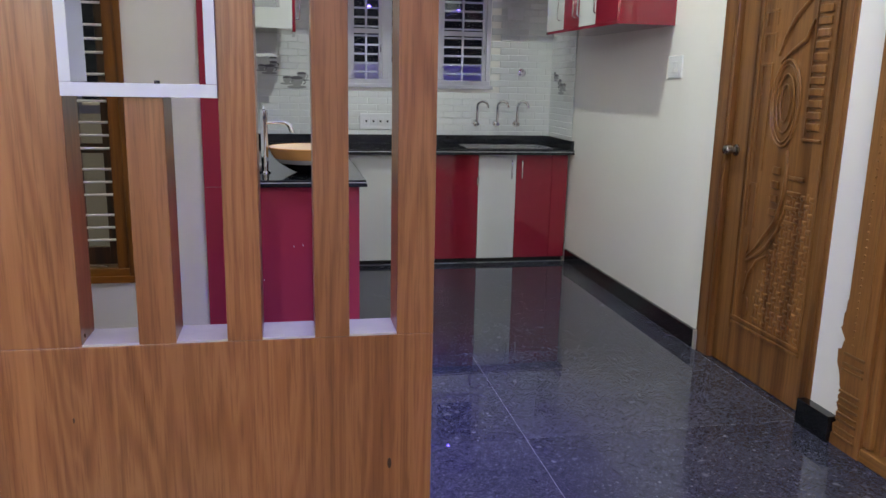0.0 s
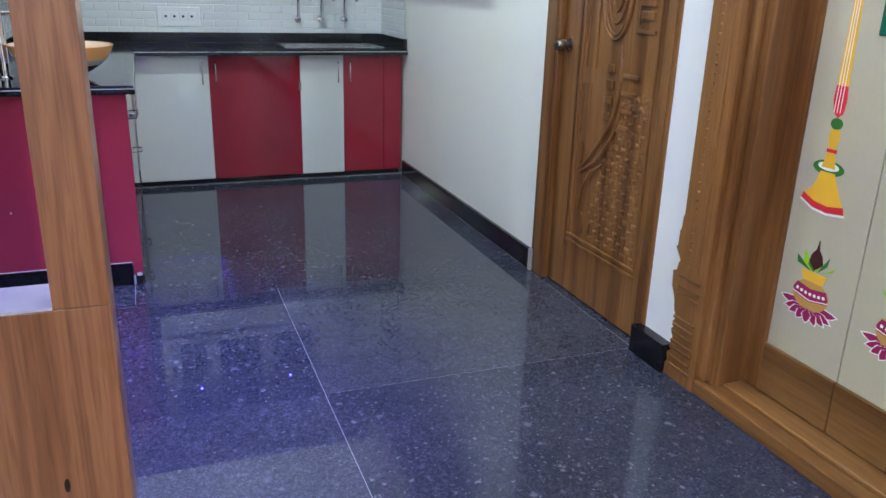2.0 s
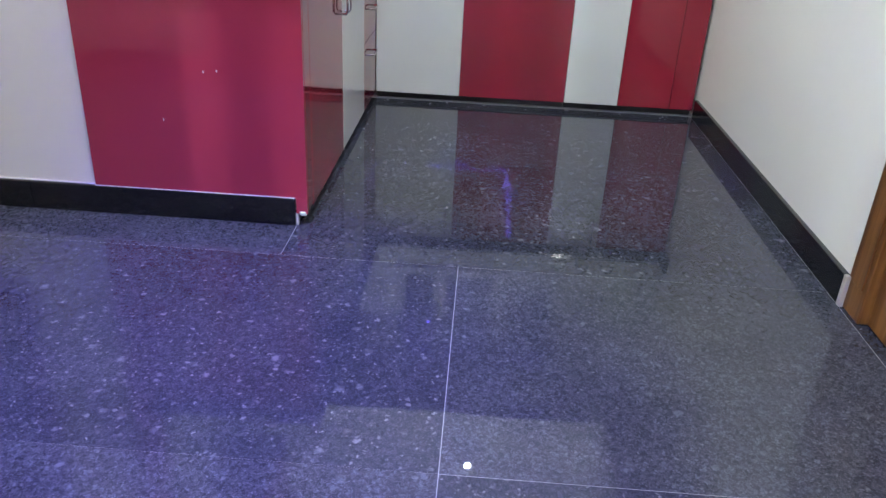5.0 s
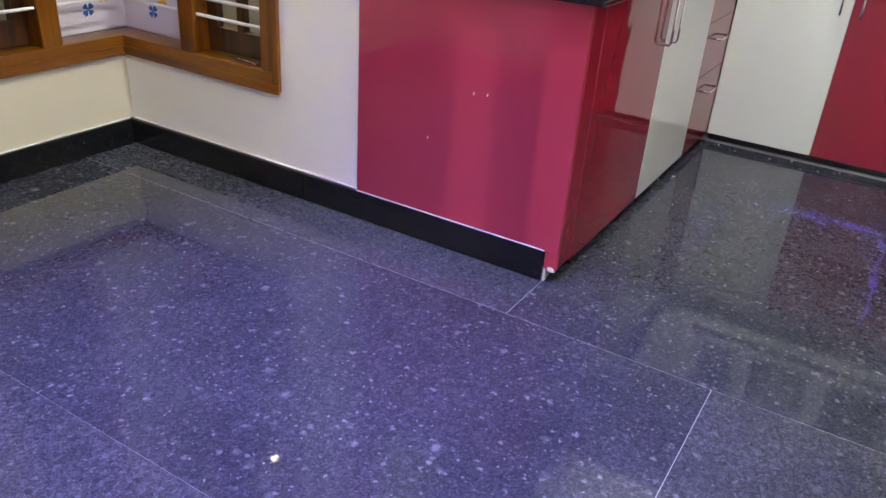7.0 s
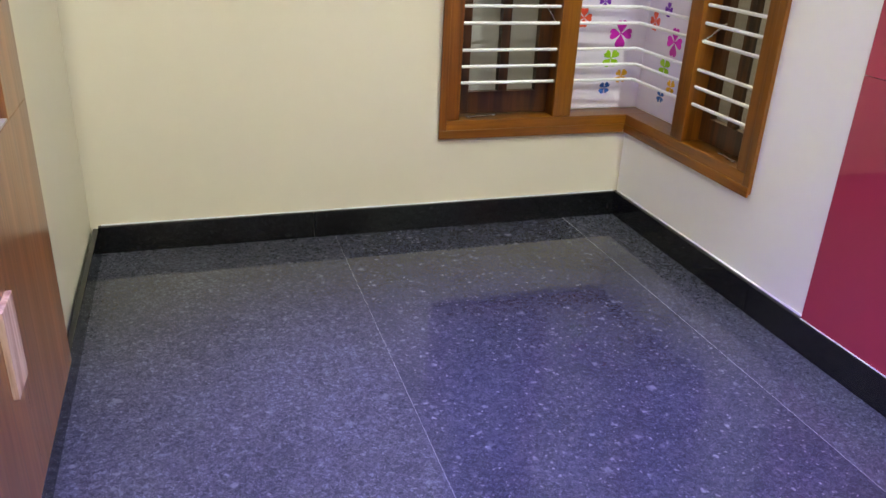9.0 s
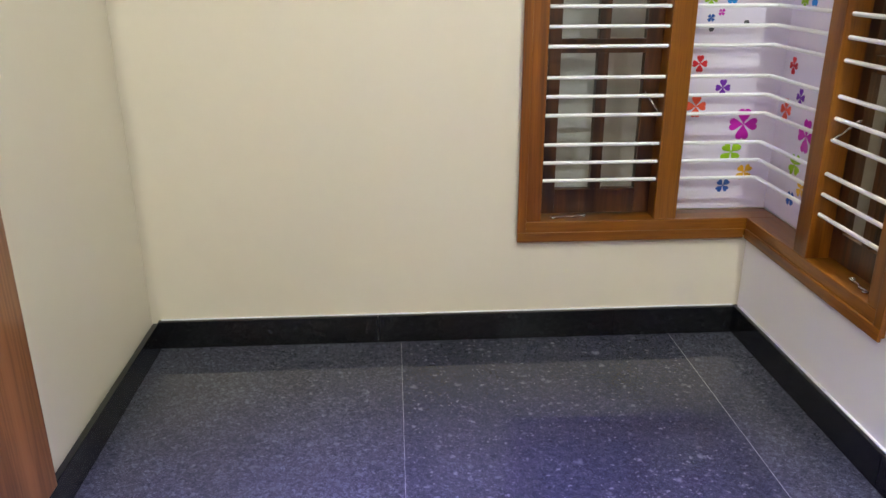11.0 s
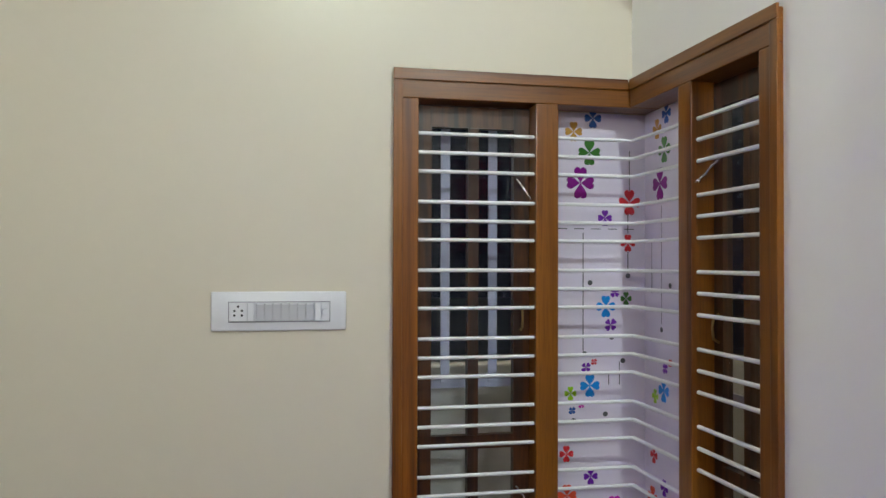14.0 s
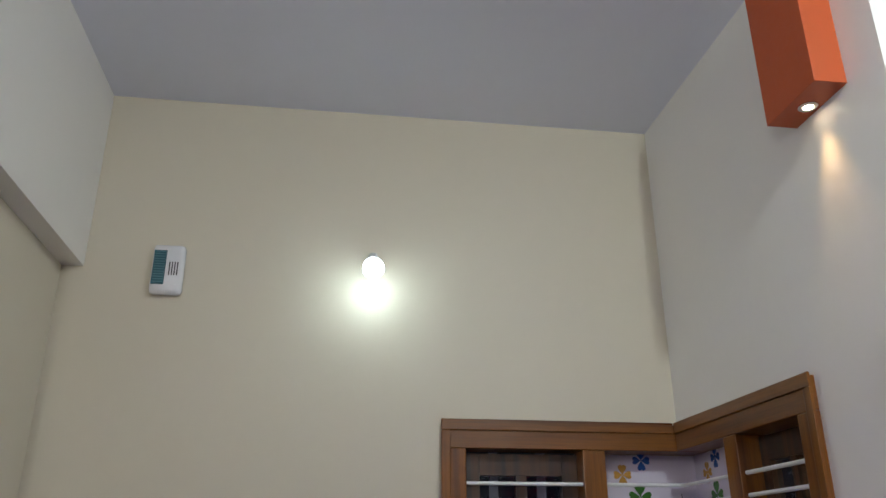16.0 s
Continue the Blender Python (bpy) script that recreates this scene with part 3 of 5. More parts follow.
shutter(lambda b, u0, u1, z0, z1, d0, d1: box(-0.642 - u1 * 0.828, -0.642 - u0 * 0.828, FN + d0, FN + d1, z0, z1, 0.0, b))


def stay(p, q, n=6):
    """A wire window stay with an eye at each end."""
    p, q = Vector(p), Vector(q)
    d = (q - p)
    side = d.normalized().cross(Vector((0, 0, 1)) if abs(d.normalized().z) < 0.9 else Vector((1, 0, 0))).normalized()
    pts = [p + d * (i / n) + side * 0.004 * math.sin(i * 2.2) for i in range(n + 1)]
    bm = tube(pts, 0.0036, 6)
    for c in (p, q):
        tube([c + side * 0.007 * math.cos(a * 0.785) + d.normalized() * 0.007 * math.sin(a * 0.785) for a in range(8)], 0.0027, 6, bm, True)
    part("window_stay", bm, STEEL, wi, round_off=60)


stay((FW - 0.03, 3.97, 0.442), (FW - 0.045, 4.08, 0.442))
stay((-0.70, FN + 0.03, 0.443), (-0.79, FN + 0.045, 0.443))
stay((FW - 0.05, 4.312, 0.80), (FW - 0.06, 4.27, 0.86))
stay((-0.962, FN + 0.025, 0.80), (-0.90, FN + 0.05, 0.86))
stay((FW - 0.05, 4.312, 1.82), (FW - 0.06, 4.27, 1.88))
stay((-0.962, FN + 0.02, 1.84), (-0.90, FN + 0.05, 1.90))


def pull(pts):
    part("pull_handle", tube(pts, 0.004, 8), BRASS, wi, round_off=60)


pull([(FW - 0.072, 4.285, 1.38), (FW - 0.055, 4.285, 1.39), (FW - 0.05, 4.285, 1.42), (FW - 0.055, 4.285, 1.45), (FW - 0.072, 4.285, 1.46)])
pull([(-0.94, FN + 0.072, 1.38), (-0.94, FN + 0.055, 1.39), (-0.94, FN + 0.05, 1.42), (-0.94, FN + 0.055, 1.45), (-0.94, FN + 0.072, 1.46)])

# yard seen through the window: low wall and an outer grille
yard = thing("yard_wall", box(-2.05, -1.95, 3.2, 5.65, -0.3, 1.2, 0.01), GREYWALL, "low pale grey compound wall outside the window", "wall", kind="structure")
thing("yard_wall", box(-1.94, 0.0, 5.45, 5.55, -0.3, 1.2, 0.01), GREYWALL, "low pale grey compound wall outside the window", "wall", kind="structure")
og = root("outer_grille", (WX - 0.2, 4.1, 0.4), "grey-lilac painted flat bar grille outside the window", "grille")
for u in (4.055, 4.225):
    part("flat_bar", box(WX - 0.2, WX - 0.195, u - 0.016, u + 0.016, 1.19, 2.2, 0.001), GRILLE, og)
part("cross_bar", box(WX - 0.206, WX - 0.2005, 3.87, 4.40, 1.17, 1.21, 0.001), GRILLE, og)
og = root("outer_grille", (-0.8, NY + 0.19, 0.4), "grey-lilac painted flat bar grille outside the window", "grille")
for u in (-1.15, -0.98, -0.81):
    part("flat_bar", box(u - 0.016, u + 0.016, NY + 0.18, NY + 0.185, 1.19, 2.2, 0.001), GRILLE, og)
part("cross_bar", box(-1.19, -0.58, NY + 0.1855, NY + 0.19, 1.17, 1.21, 0.001), GRILLE, og)

# ---- wall fittings ----
sw = root("switchboard", (WX, 3.495, 1.44), "wide white modular switchboard with socket, seven switches and fan dial", "switchboard")
part("cover_plate", box(WX, WX + 0.010, 3.292, 3.698, 1.394, 1.514, 0.0045), PLASTIC, sw, round_off=60)
part("frame_line", box(WX + 0.0102, WX + 0.0112, 3.3425, 3.6485, 1.4205, 1.4835, 0.0003), plain("grey_line", (0.16, 0.16, 0.17), 0.4), sw)
part("module_frame", box(WX + 0.0113, WX + 0.0125, 3.3445, 3.6465, 1.4225, 1.4815, 0.0004), plain("grey_gap", (0.55, 0.55, 0.57), 0.3), sw)
so = part("socket", box(WX + 0.0128, WX + 0.0155, 3.346, 3.398, 1.424, 1.480, 0.001), PLASTIC, sw)
for u, v in ((3.372, 1.469), (3.361, 1.456), (3.383, 1.456), (3.361, 1.442), (3.383, 1.442)):
    part("socket_hole", plate(ellipse(u, v, 0.0038, 0.0038, 10), on_west, 0.0162), BLACK, so)


def rocker(u0, u1, proud, lean, mat):
    b = box(WX + 0.0128, WX + proud, u0, u1, 1.425, 1.479, 0.0015)
    for v in b.verts:
        if v.co.x > WX + 0.015:
            v.co.x += (v.co.z - 1.452) * lean
    part("rocker_switch", b, mat, sw)


OFFWHITE = plain("grey_white_plastic", (0.60, 0.60, 0.62), 0.18, vary=0.02)
for u0 in (3.4005, 3.6015):
    rocker(u0, u0 + 0.0178, 0.0215, -0.12, PLASTIC)
for k in range(7):
    rocker(3.4258 + k * 0.0247, 3.4490 + k * 0.0247, 0.0165, 0.10, OFFWHITE)
    # raised white strip draws the highlight along the rocker's top
    part("switch_highlight", box(WX + 0.0170, WX + 0.0215, 3.4275 + k * 0.0247, 3.4473 + k * 0.0247, 1.4735, 1.4785, 0.001), PLASTIC, sw)
part("dial_plate", box(WX + 0.0128, WX + 0.0145, 3.621, 3.645, 1.424, 1.480, 0.0008), PLASTIC, sw)
part("fan_dial", turned([(0.0, 0.0), (0.0105, 0.0), (0.0098, 0.012), (0.0, 0.0135)], (WX + 0.0146, 3.633, 1.452), 20, (1, 0, 0)), PLASTIC, sw, "round fan speed dial", 40)

be = root("door_chime", (WX, 2.92, 2.69), "white plastic door chime with teal grille", "door chime")
part("case", box(WX, WX + 0.04, 2.868, 2.972, 2.605, 2.778, 0.014), PLASTIC, be, round_off=60)
part("grille_panel", box(WX + 0.036, WX + 0.0425, 2.874, 2.915, 2.635, 2.755, 0.002), plain("teal_plastic", (0.03, 0.10, 0.13), 0.25), be, "dark teal ribbed panel")
for k in range(13):
    z = 2.641 + k * 0.0089
    part("rib", box(WX + 0.0427, WX + 0.045, 2.876, 2.913, z, z + 0.0035), plain("teal_rib", (0.08, 0.2, 0.24), 0.25) if k == 0 else bpy.data.materials["teal_rib"], be)
for k in range(4):
    y = 2.926 + k * 0.0085
    part("sound_slot", box(WX + 0.039, WX + 0.0408, y, y + 0.0035, 2.668, 2.715), BLACK, be)


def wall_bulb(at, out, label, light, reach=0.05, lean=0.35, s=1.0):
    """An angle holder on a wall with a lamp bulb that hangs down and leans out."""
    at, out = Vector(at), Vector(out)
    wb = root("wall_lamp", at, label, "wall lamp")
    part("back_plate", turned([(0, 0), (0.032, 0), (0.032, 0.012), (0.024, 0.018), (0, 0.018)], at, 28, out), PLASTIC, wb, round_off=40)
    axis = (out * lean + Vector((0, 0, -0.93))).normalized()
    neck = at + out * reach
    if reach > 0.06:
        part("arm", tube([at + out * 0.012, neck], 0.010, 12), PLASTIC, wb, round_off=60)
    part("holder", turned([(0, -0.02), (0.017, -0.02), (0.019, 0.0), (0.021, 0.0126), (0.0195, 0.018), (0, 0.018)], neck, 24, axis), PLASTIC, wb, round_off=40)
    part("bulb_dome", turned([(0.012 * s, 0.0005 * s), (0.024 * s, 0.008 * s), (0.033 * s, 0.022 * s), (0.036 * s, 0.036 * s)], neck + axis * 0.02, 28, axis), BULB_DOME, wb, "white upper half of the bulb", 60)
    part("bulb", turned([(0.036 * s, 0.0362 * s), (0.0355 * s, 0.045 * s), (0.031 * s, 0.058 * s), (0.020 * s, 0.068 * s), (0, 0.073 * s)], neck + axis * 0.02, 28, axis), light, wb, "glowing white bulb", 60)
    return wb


wall_bulb((WX, 3.60, 2.745), (1, 0, 0), "white angle holder with a glowing bulb on the cream wall", SMALL_BULB, 0.07, 0.8)
wall_bulb((1.20, KY - 0.012, 2.85), (0, -1, 0), "white angle holder with a glowing bulb over the kitchen loft", LOFT_BULB, 0.15, 20.0, 0.6)
wall_bulb((0.94, 4.51, TOP), (0, 0, -1), "white rod holder with a glowing bulb on the kitchen ceiling", KITCHEN_BULB, 0.05)
# both hall bulbs are out of view, added as fill from the south
wall_bulb((HALLX, 0.6, 2.7), (1, 0, 0), "added unseen fill bulb in a white angle holder in the hall", HALL_FILL, 0.10)
wall_bulb((-1.2, HALLY, 2.75), (0, 1, 0), "added unseen fill bulb in a white angle holder at the hall end", HALL_END_FILL, 0.10)
# unseen bulb added on the east wall to light the west wall
wall_bulb((EX, 2.65, 2.72), (-1, 0, 0), "added unseen fill bulb in a white angle holder on the east wall", EAST_FILL, 0.14, 1.2)

# violet light strip on the hall ceiling
cs = root("cove_light", (0, 0, TOP), "violet light strip round the hall ceiling", "strip light")
for q in ((-1.8, 1.6, 1.55, 1.58), (-1.8, 1.6, -1.78, -1.75), (-1.83, -1.80, -1.75, 1.55), (1.60, 1.63, -1.75, 1.55)):
    part("light_strip", box(q[0], q[1], q[2], q[3], TOP - 0.03, TOP - 0.012), VIOLET_LED, cs, "glowing violet strip")
    part("strip_channel", box(q[0] - 0.01, q[1] + 0.01, q[2] - 0.01, q[3] + 0.01, TOP - 0.0115, TOP), PLASTIC, cs)
# unseen trim ring at the added violet spot
dl = root("downlight", (0.3, 3.6, TOP), "unseen round trim added with the violet floor light", "downlight")
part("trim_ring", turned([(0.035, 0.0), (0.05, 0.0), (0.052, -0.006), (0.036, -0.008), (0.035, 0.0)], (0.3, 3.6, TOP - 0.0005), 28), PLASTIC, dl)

# orange box light
ol = root("box_light", (-0.375, NY, 2.87), "orange painted box wall light with warm spot", "wall light")
ob_ = bmesh.new()
box(-0.447, -0.233, NY - 0.085, NY, 2.842, 3.26, 0.0015, ob_)
part("case", ob_, ORANGE, ol)
part("spot_rim", turned([(0.014, -0.001), (0.024, -0.001), (0.024, -0.004), (0.014, -0.005), (0.014, -0.001)], (-0.34, NY - 0.036, 2.842), 28), STEEL, ol)
part("spot_lens", turned([(0, -0.002), (0.0138, -0.002), (0.0138, -0.0035), (0, -0.004)], (-0.34, NY - 0.036, 2.842), 24), WARM_LED, ol, "glowing warm lens")

# ---- carved teak door ----
LX = EX + 0.022                                   # face of the leaf


def leaf_at(u, v, d):
    return Vector((LX - d, u, v))


d1 = root("door_1", (EX, 3.88, 0), "closed carved teak door with round knob", "door", kind="structure")
for a, c in ((4.215, 4.335), (3.40, 3.472)):
    part("jamb", box(EX - 0.006, EX + 0.14, a, c, 0, 2.05, 0.004), TEAK, d1)
    part("jamb_bead", box(EX - 0.011, EX - 0.0062, a + 0.02, c - 0.03, 0.1, 2.045, 0.002), TEAK, d1)
part("jamb_foot", box(EX - 0.021, EX - 0.0062, 4.318, 4.338, 0.0, 0.105, 0.002), DUSTY, d1, "bare plaster stop at the skirting end")
part("head", box(EX - 0.006, EX + 0.14, 3.40, 4.335, 2.0505, 2.13, 0.004), TEAK_Y, d1)
lf = part("leaf", box(LX, LX + 0.035, 3.477, 4.21, 0.006, 2.045, 0.002), TEAK, d1)


def carve(bm, label=""):
    return part("carving", bm, TEAK, lf, label)


def ridge(u0, u1, v0, v1, d=0.008, bevel=0.003):
    d *= 0.85
    return box(LX - d, LX, u0, u1, v0, v1, bevel)


# raised field border, bottom rail bead
carve(ridge(4.04, 4.055, 0.27, 1.98))
carve(ridge(3.535, 3.55, 0.27, 1.98))
for v in (0.235, 0.262):
    carve(ridge(3.535, 4.06, v, v + 0.014, 0.012))
carve(ridge(3.535, 4.055, 1.965, 1.98))
carve(ridge(4.075, 4.08, 0.20, 2.0, 0.004))
# oval medallion of nested rings, open spiral in the middle
for k, (ru, rv) in enumerate(((0.098, 0.185), (0.084, 0.165), (0.060, 0.125), (0.034, 0.080))):
    pts = [leaf_at(3.82 + ru * math.cos(a * math.pi / 24), 1.295 + rv * math.sin(a * math.pi / 24), 0.004) for a in range(48)]
    carve(tube(pts, 0.0065 if k == 0 else 0.0045, 8, None, True))
# ladder of slats beside the medallion
for k in range(15):
    z = 1.19 + k * 0.047
    carve(ridge(3.575, 3.66 + 0.006 * math.sin(k * 0.5), z, z + 0.033, 0.010, 0.005))
carve(ridge(3.665, 3.675, 1.17, 1.90, 0.006))
carve(ridge(3.56, 3.68, 1.145, 1.158, 0.010))
# square and tall frames in the upper field
for u0, u1, v0, v1 in ((3.93, 4.02, 1.63, 1.70), (3.93, 4.02, 1.52, 1.60), (3.94, 4.02, 0.99, 1.47), (3.96, 4.03, 0.72, 0.93)):
    for q in ((u0, u1, v1 - 0.012, v1), (u1 - 0.012, u1, v0, v1 - 0.0125), (u0, u0 + 0.010, v0, v1 - 0.0125)):
        carve(ridge(*q, 0.007, 0.002))
# small blocks at mid height, stems and leaves
for k in range(4):
    carve(ridge(3.80, 3.855, 0.80 + k * 0.062, 0.835 + k * 0.062, 0.011, 0.006))
    carve(ridge(3.66 - 0.01 * k, 3.74, 0.78 + k * 0.065, 0.80 + k * 0.065, 0.010, 0.005))
for s in (((3.99, 0.58), (3.93, 0.63), (3.87, 0.70), (3.80, 0.78), (3.76, 0.90), (3.755, 1.02), (3.77, 1.10)),
          ((3.99, 0.56), (3.92, 0.60), (3.84, 0.66), (3.77, 0.75), (3.735, 0.86)),
          ((3.98, 0.40), (3.955, 0.50), (3.90, 0.58), (3.83, 0.62)),
          ((3.90, 1.50), (3.86, 1.58), (3.80, 1.66), (3.72, 1.72), (3.69, 1.82)),
          ((3.88, 1.47), (3.80, 1.52), (3.72, 1.56), (3.68, 1.64)), ((3.93, 1.74), (3.85, 1.80), (3.78, 1.86))):
    n = len(s)
    smooth(carve(tube([leaf_at(u, v, 0.003) for u, v in s], [0.004 + 0.006 * math.sin(math.pi * (i + 0.5) / n) for i in range(n)], 8)), 60)
for u, v in ((3.985, 0.46), (3.955, 0.34), (4.0, 0.64), (3.90, 0.36)):
    carve(plate(ellipse(u, v, 0.018, 0.05, 16), leaf_at, 0.006))
# basket weave of small pads in the lower field
pads = bmesh.new()
rng = random.Random(4)


def pad(u0, u1, v0, v1, d):
    """A cushion-shaped pad: flat back, two rounded steps to the crown."""
    rings = []
    for inset, h in ((0.0, 0.0), (0.12, 0.6), (0.34, 1.0)):
        a, e = (u1 - u0) * inset, (v1 - v0) * inset
        rings.append([pads.verts.new(leaf_at(u, v, d * h)) for u, v in ((u0 + a, v0 + e), (u1 - a, v0 + e), (u1 - a, v1 - e), (u0 + a, v1 - e))])
    for p, q in zip(rings, rings[1:]):
        for k in range(4):
            pads.faces.new((p[k], p[(k + 1) % 4], q[(k + 1) % 4], q[k]))
    pads.faces.new(rings[-1])


for i in range(19):
    v = 0.282 + i * 0.034
    reach = 3.895 - 0.013 * max(0, i - 5)
    for k in range(12):
        u = 3.556 + k * 0.030
        if u + 0.03 > reach:
            break
        if (i + k) % 2 == 0:
            pad(u - 0.002, u + 0.032, v + 0.006, v + 0.028, 0.0065 + rng.random() * 0.0015)
        else:
            pad(u + 0.005, u + 0.025, v - 0.006, v + 0.040, 0.0035)
tagged(part("basket_weave", pads, TEAK, lf, "carved basket weave"), kind="stuff")
kn = part("knob", turned([(0, 0), (0.028, 0), (0.028, 0.006), (0.014, 0.010), (0.013, 0.028), (0.024, 0.036), (0.026, 0.052), (0.021, 0.064), (0.0, 0.066)], (LX, 4.165, 1.065), 28, (-1, 0, 0)), AGED, lf, "round antique steel door knob", 40)
part("keyhole", turned([(0, 0), (0.006, 0), (0.006, 0.0015), (0, 0.0015)], (LX - 0.0662, 4.165, 1.065), 12, (-1, 0, 0)), BLACK, kn)

# ---- prayer room door ----
d2 = root("door_2", (EX, 2.65, 0), "carved teak double door with painted frosted glass", "door", kind="structure")
GX = EX + 0.115


def wavy(side):
    """Carved flat board of the frame with a stepped, waved outer edge near the foot."""
    inner = 3.075
    outline = [(inner, 0.0), (3.262, 0.0), (3.268, 0.03), (3.250, 0.055), (3.256, 0.085), (3.238, 0.10), (3.245, 0.135), (3.236, 0.15), (3.249, 0.175), (3.239, 0.19), (3.247, 0.205),
               (3.232, 0.225), (3.246, 0.25), (3.252, 0.285), (3.241, 0.31), (3.252, 0.33), (3.256, 0.385), (3.238, 0.39), (3.232, 0.42), (3.225, 0.43), (3.222, 0.47), (3.214, 0.48), (3.213, 0.53), (3.206, 0.54), (3.205, 0.58), (3.199, 0.59),
               (3.198, 2.12), (inner, 2.12)]
    pts = [((u if u == inner else u + (-0.028 if v < 0.3 else -0.006 if v < 0.45 else 0.028)) if side > 0 else 5.30 - (u if u == inner else u), v) for u, v in outline]
    return plate(pts, lambda u, v, d: Vector((EX + 0.06 - d * 1.0, u, v)), 0.085)


for side in (1, -1):
    fb = part("carved_frame", wavy(side), TEAK, d2)

    def at(u):
        return u if side > 0 else 5.30 - u
    for v in (0.045, 0.075, 0.11, 0.135, 0.165, 0.195, 0.225, 0.31, 0.335, 0.375):
        a, c = sorted((at(3.10), at(3.21)))
        part("moulding", box(EX - 0.033, EX - 0.0255, a, c, v, v + 0.011, 0.003), TEAK_Y, fb)
    a, c = sorted((at(3.118), at(3.123)))
    part("moulding", box(EX - 0.03, EX - 0.0255, a, c, 0.40, 2.11, 0.002), TEAK, fb)
    beads = bmesh.new()
    for k in range(58):
        bmesh.ops.create_icosphere(beads, subdivisions=1, radius=0.0055, matrix=Matrix.Translation((EX - 0.026, at(3.175), 0.42 + k * 0.029)))
    tagged(part("bead_row", beads, TEAK, fb), kind="stuff")
    a, c = sorted((at(3.0), at(3.0745)))
    part("jamb", box(EX + 0.01, EX + 0.16, a, c, 0.0, 2.12, 0.004), TEAK, d2)
    a, c = sorted((at(3.035), at(3.074)))
    part("stop", box(EX - 0.012, EX + 0.0095, a, c, 0.06, 2.12, 0.004), TEAK, d2)
part("head", box(EX - 0.025, EX + 0.16, 2.06, 3.24, 2.1205, 2.20, 0.004), TEAK_Y, d2)
th = part("threshold", box(EX - 0.022, EX + 0.035, 2.225, 3.074, 0.0, 0.052, 0.005), TEAK_Y, d2)
part("sill_step", box(EX + 0.0355, EX + 0.16, 2.30, 3.0, 0.0, 0.066, 0.006), TEAK_Y, d2)


def glass_at(u, v, d):
    return Vector((GX + 0.008 - d, u, v))


for side in (1, -1):
    def at(u):
        return u if side > 0 else 5.30 - u
    lv = root("leaf", (GX, at(2.82), 0.07))
    lv.parent = d2
    lv.matrix_parent_inverse = where(d2).inverted()
    a, c = sorted((at(2.935), at(2.997)))
    part("stile", box(GX, GX + 0.035, a, c, 0.07, 2.11, 0.003), TEAK, lv)
    a, c = sorted((at(2.652), at(2.9345)))
    part("bottom_rail", box(GX, GX + 0.035, a, c, 0.07, 0.235, 0.003), TEAK_Y, lv)
    part("top_rail", box(GX, GX + 0.035, a, c, 1.99, 2.11, 0.003), TEAK_Y, lv)
    gp = part("glass_pane", box(GX + 0.008, GX + 0.016, a, c, 0.2355, 1.9895, 0.001), FROSTED, lv, "frosted glass with painted lamp and pot")
    a, c = sorted((at(2.9285), at(2.9345)))
    part("glazing_bead", box(GX + 0.001, GX + 0.0078, a, c, 0.236, 1.989, 0.001), TEAK, lv)

    def art(name, pts, mat, d):
        part(name, plate([(at(2.80 + (u - 2.80) * 1.5), v) for u, v in pts], glass_at, d), mat, gp)
    c0 = 2.80
    # hanging bell: ribbon tapering down to a red tip, ball, neck, ring, skirt
    art("painted_ribbon", [(c0 + 0.012, 1.62), (c0 + 0.022, 1.62), (c0 + 0.030, 1.06), (c0 + 0.004, 1.06)], YELLOW, 0.0010)
    art("painted_ribbon", [(c0 + 0.030, 1.06), (c0 + 0.032, 1.02), (c0 + 0.026, 0.985), (c0 + 0.015, 0.972), (c0 + 0.004, 0.985), (c0 + 0.001, 1.02), (c0 + 0.004, 1.06)], REDP, 0.0011)
    for k in (-0.006, 0.001, 0.008):
        art("painted_line", [(c0 + 0.0165 + k * 0.5, 1.60), (c0 + 0.0175 + k * 0.5, 1.60), (c0 + 0.018 + k, 0.985), (c0 + 0.0165 + k, 0.985)], WHITEP, 0.0016)
    art("painted_ball", ellipse(c0 + 0.014, 0.956, 0.014, 0.016), DGREEN, 0.0012)
    art("painted_neck", [(c0 + 0.003, 0.94), (c0 + 0.025, 0.94), (c0 + 0.026, 0.91), (c0 + 0.022, 0.885), (c0 + 0.006, 0.885), (c0 + 0.002, 0.91)], YELLOW, 0.0010)
    art("painted_band", [(c0 + 0.002, 0.884), (c0 + 0.026, 0.884), (c0 + 0.026, 0.874), (c0 + 0.002, 0.874)], REDP, 0.0010)
    art("painted_ring", ellipse(c0 + 0.014, 0.83, 0.037, 0.022), DGREEN, 0.0009)
    art("painted_ring", ellipse(c0 + 0.014, 0.834, 0.025, 0.012), WHITEP, 0.0012)
    art("painted_neck", [(c0 + 0.005, 0.873), (c0 + 0.023, 0.873), (c0 + 0.03, 0.83), (c0 - 0.002, 0.83)], YELLOW, 0.0016)
    sk = [(c0 + 0.030, 0.818), (c0 + 0.042, 0.77), (c0 + 0.068, 0.73), (c0 + 0.036, 0.708), (c0 + 0.0, 0.703), (c0 - 0.042, 0.712), (c0 - 0.018, 0.77), (c0 - 0.003, 0.818)]
    art("painted_skirt", sk, YELLOW, 0.0010)
    art("painted_hem", [(c0 + 0.062, 0.745), (c0 + 0.066, 0.728), (c0 + 0.036, 0.708), (c0 + 0.0, 0.703), (c0 - 0.040, 0.712), (c0 - 0.036, 0.732), (c0, 0.722), (c0 + 0.034, 0.727)], REDP, 0.0014)
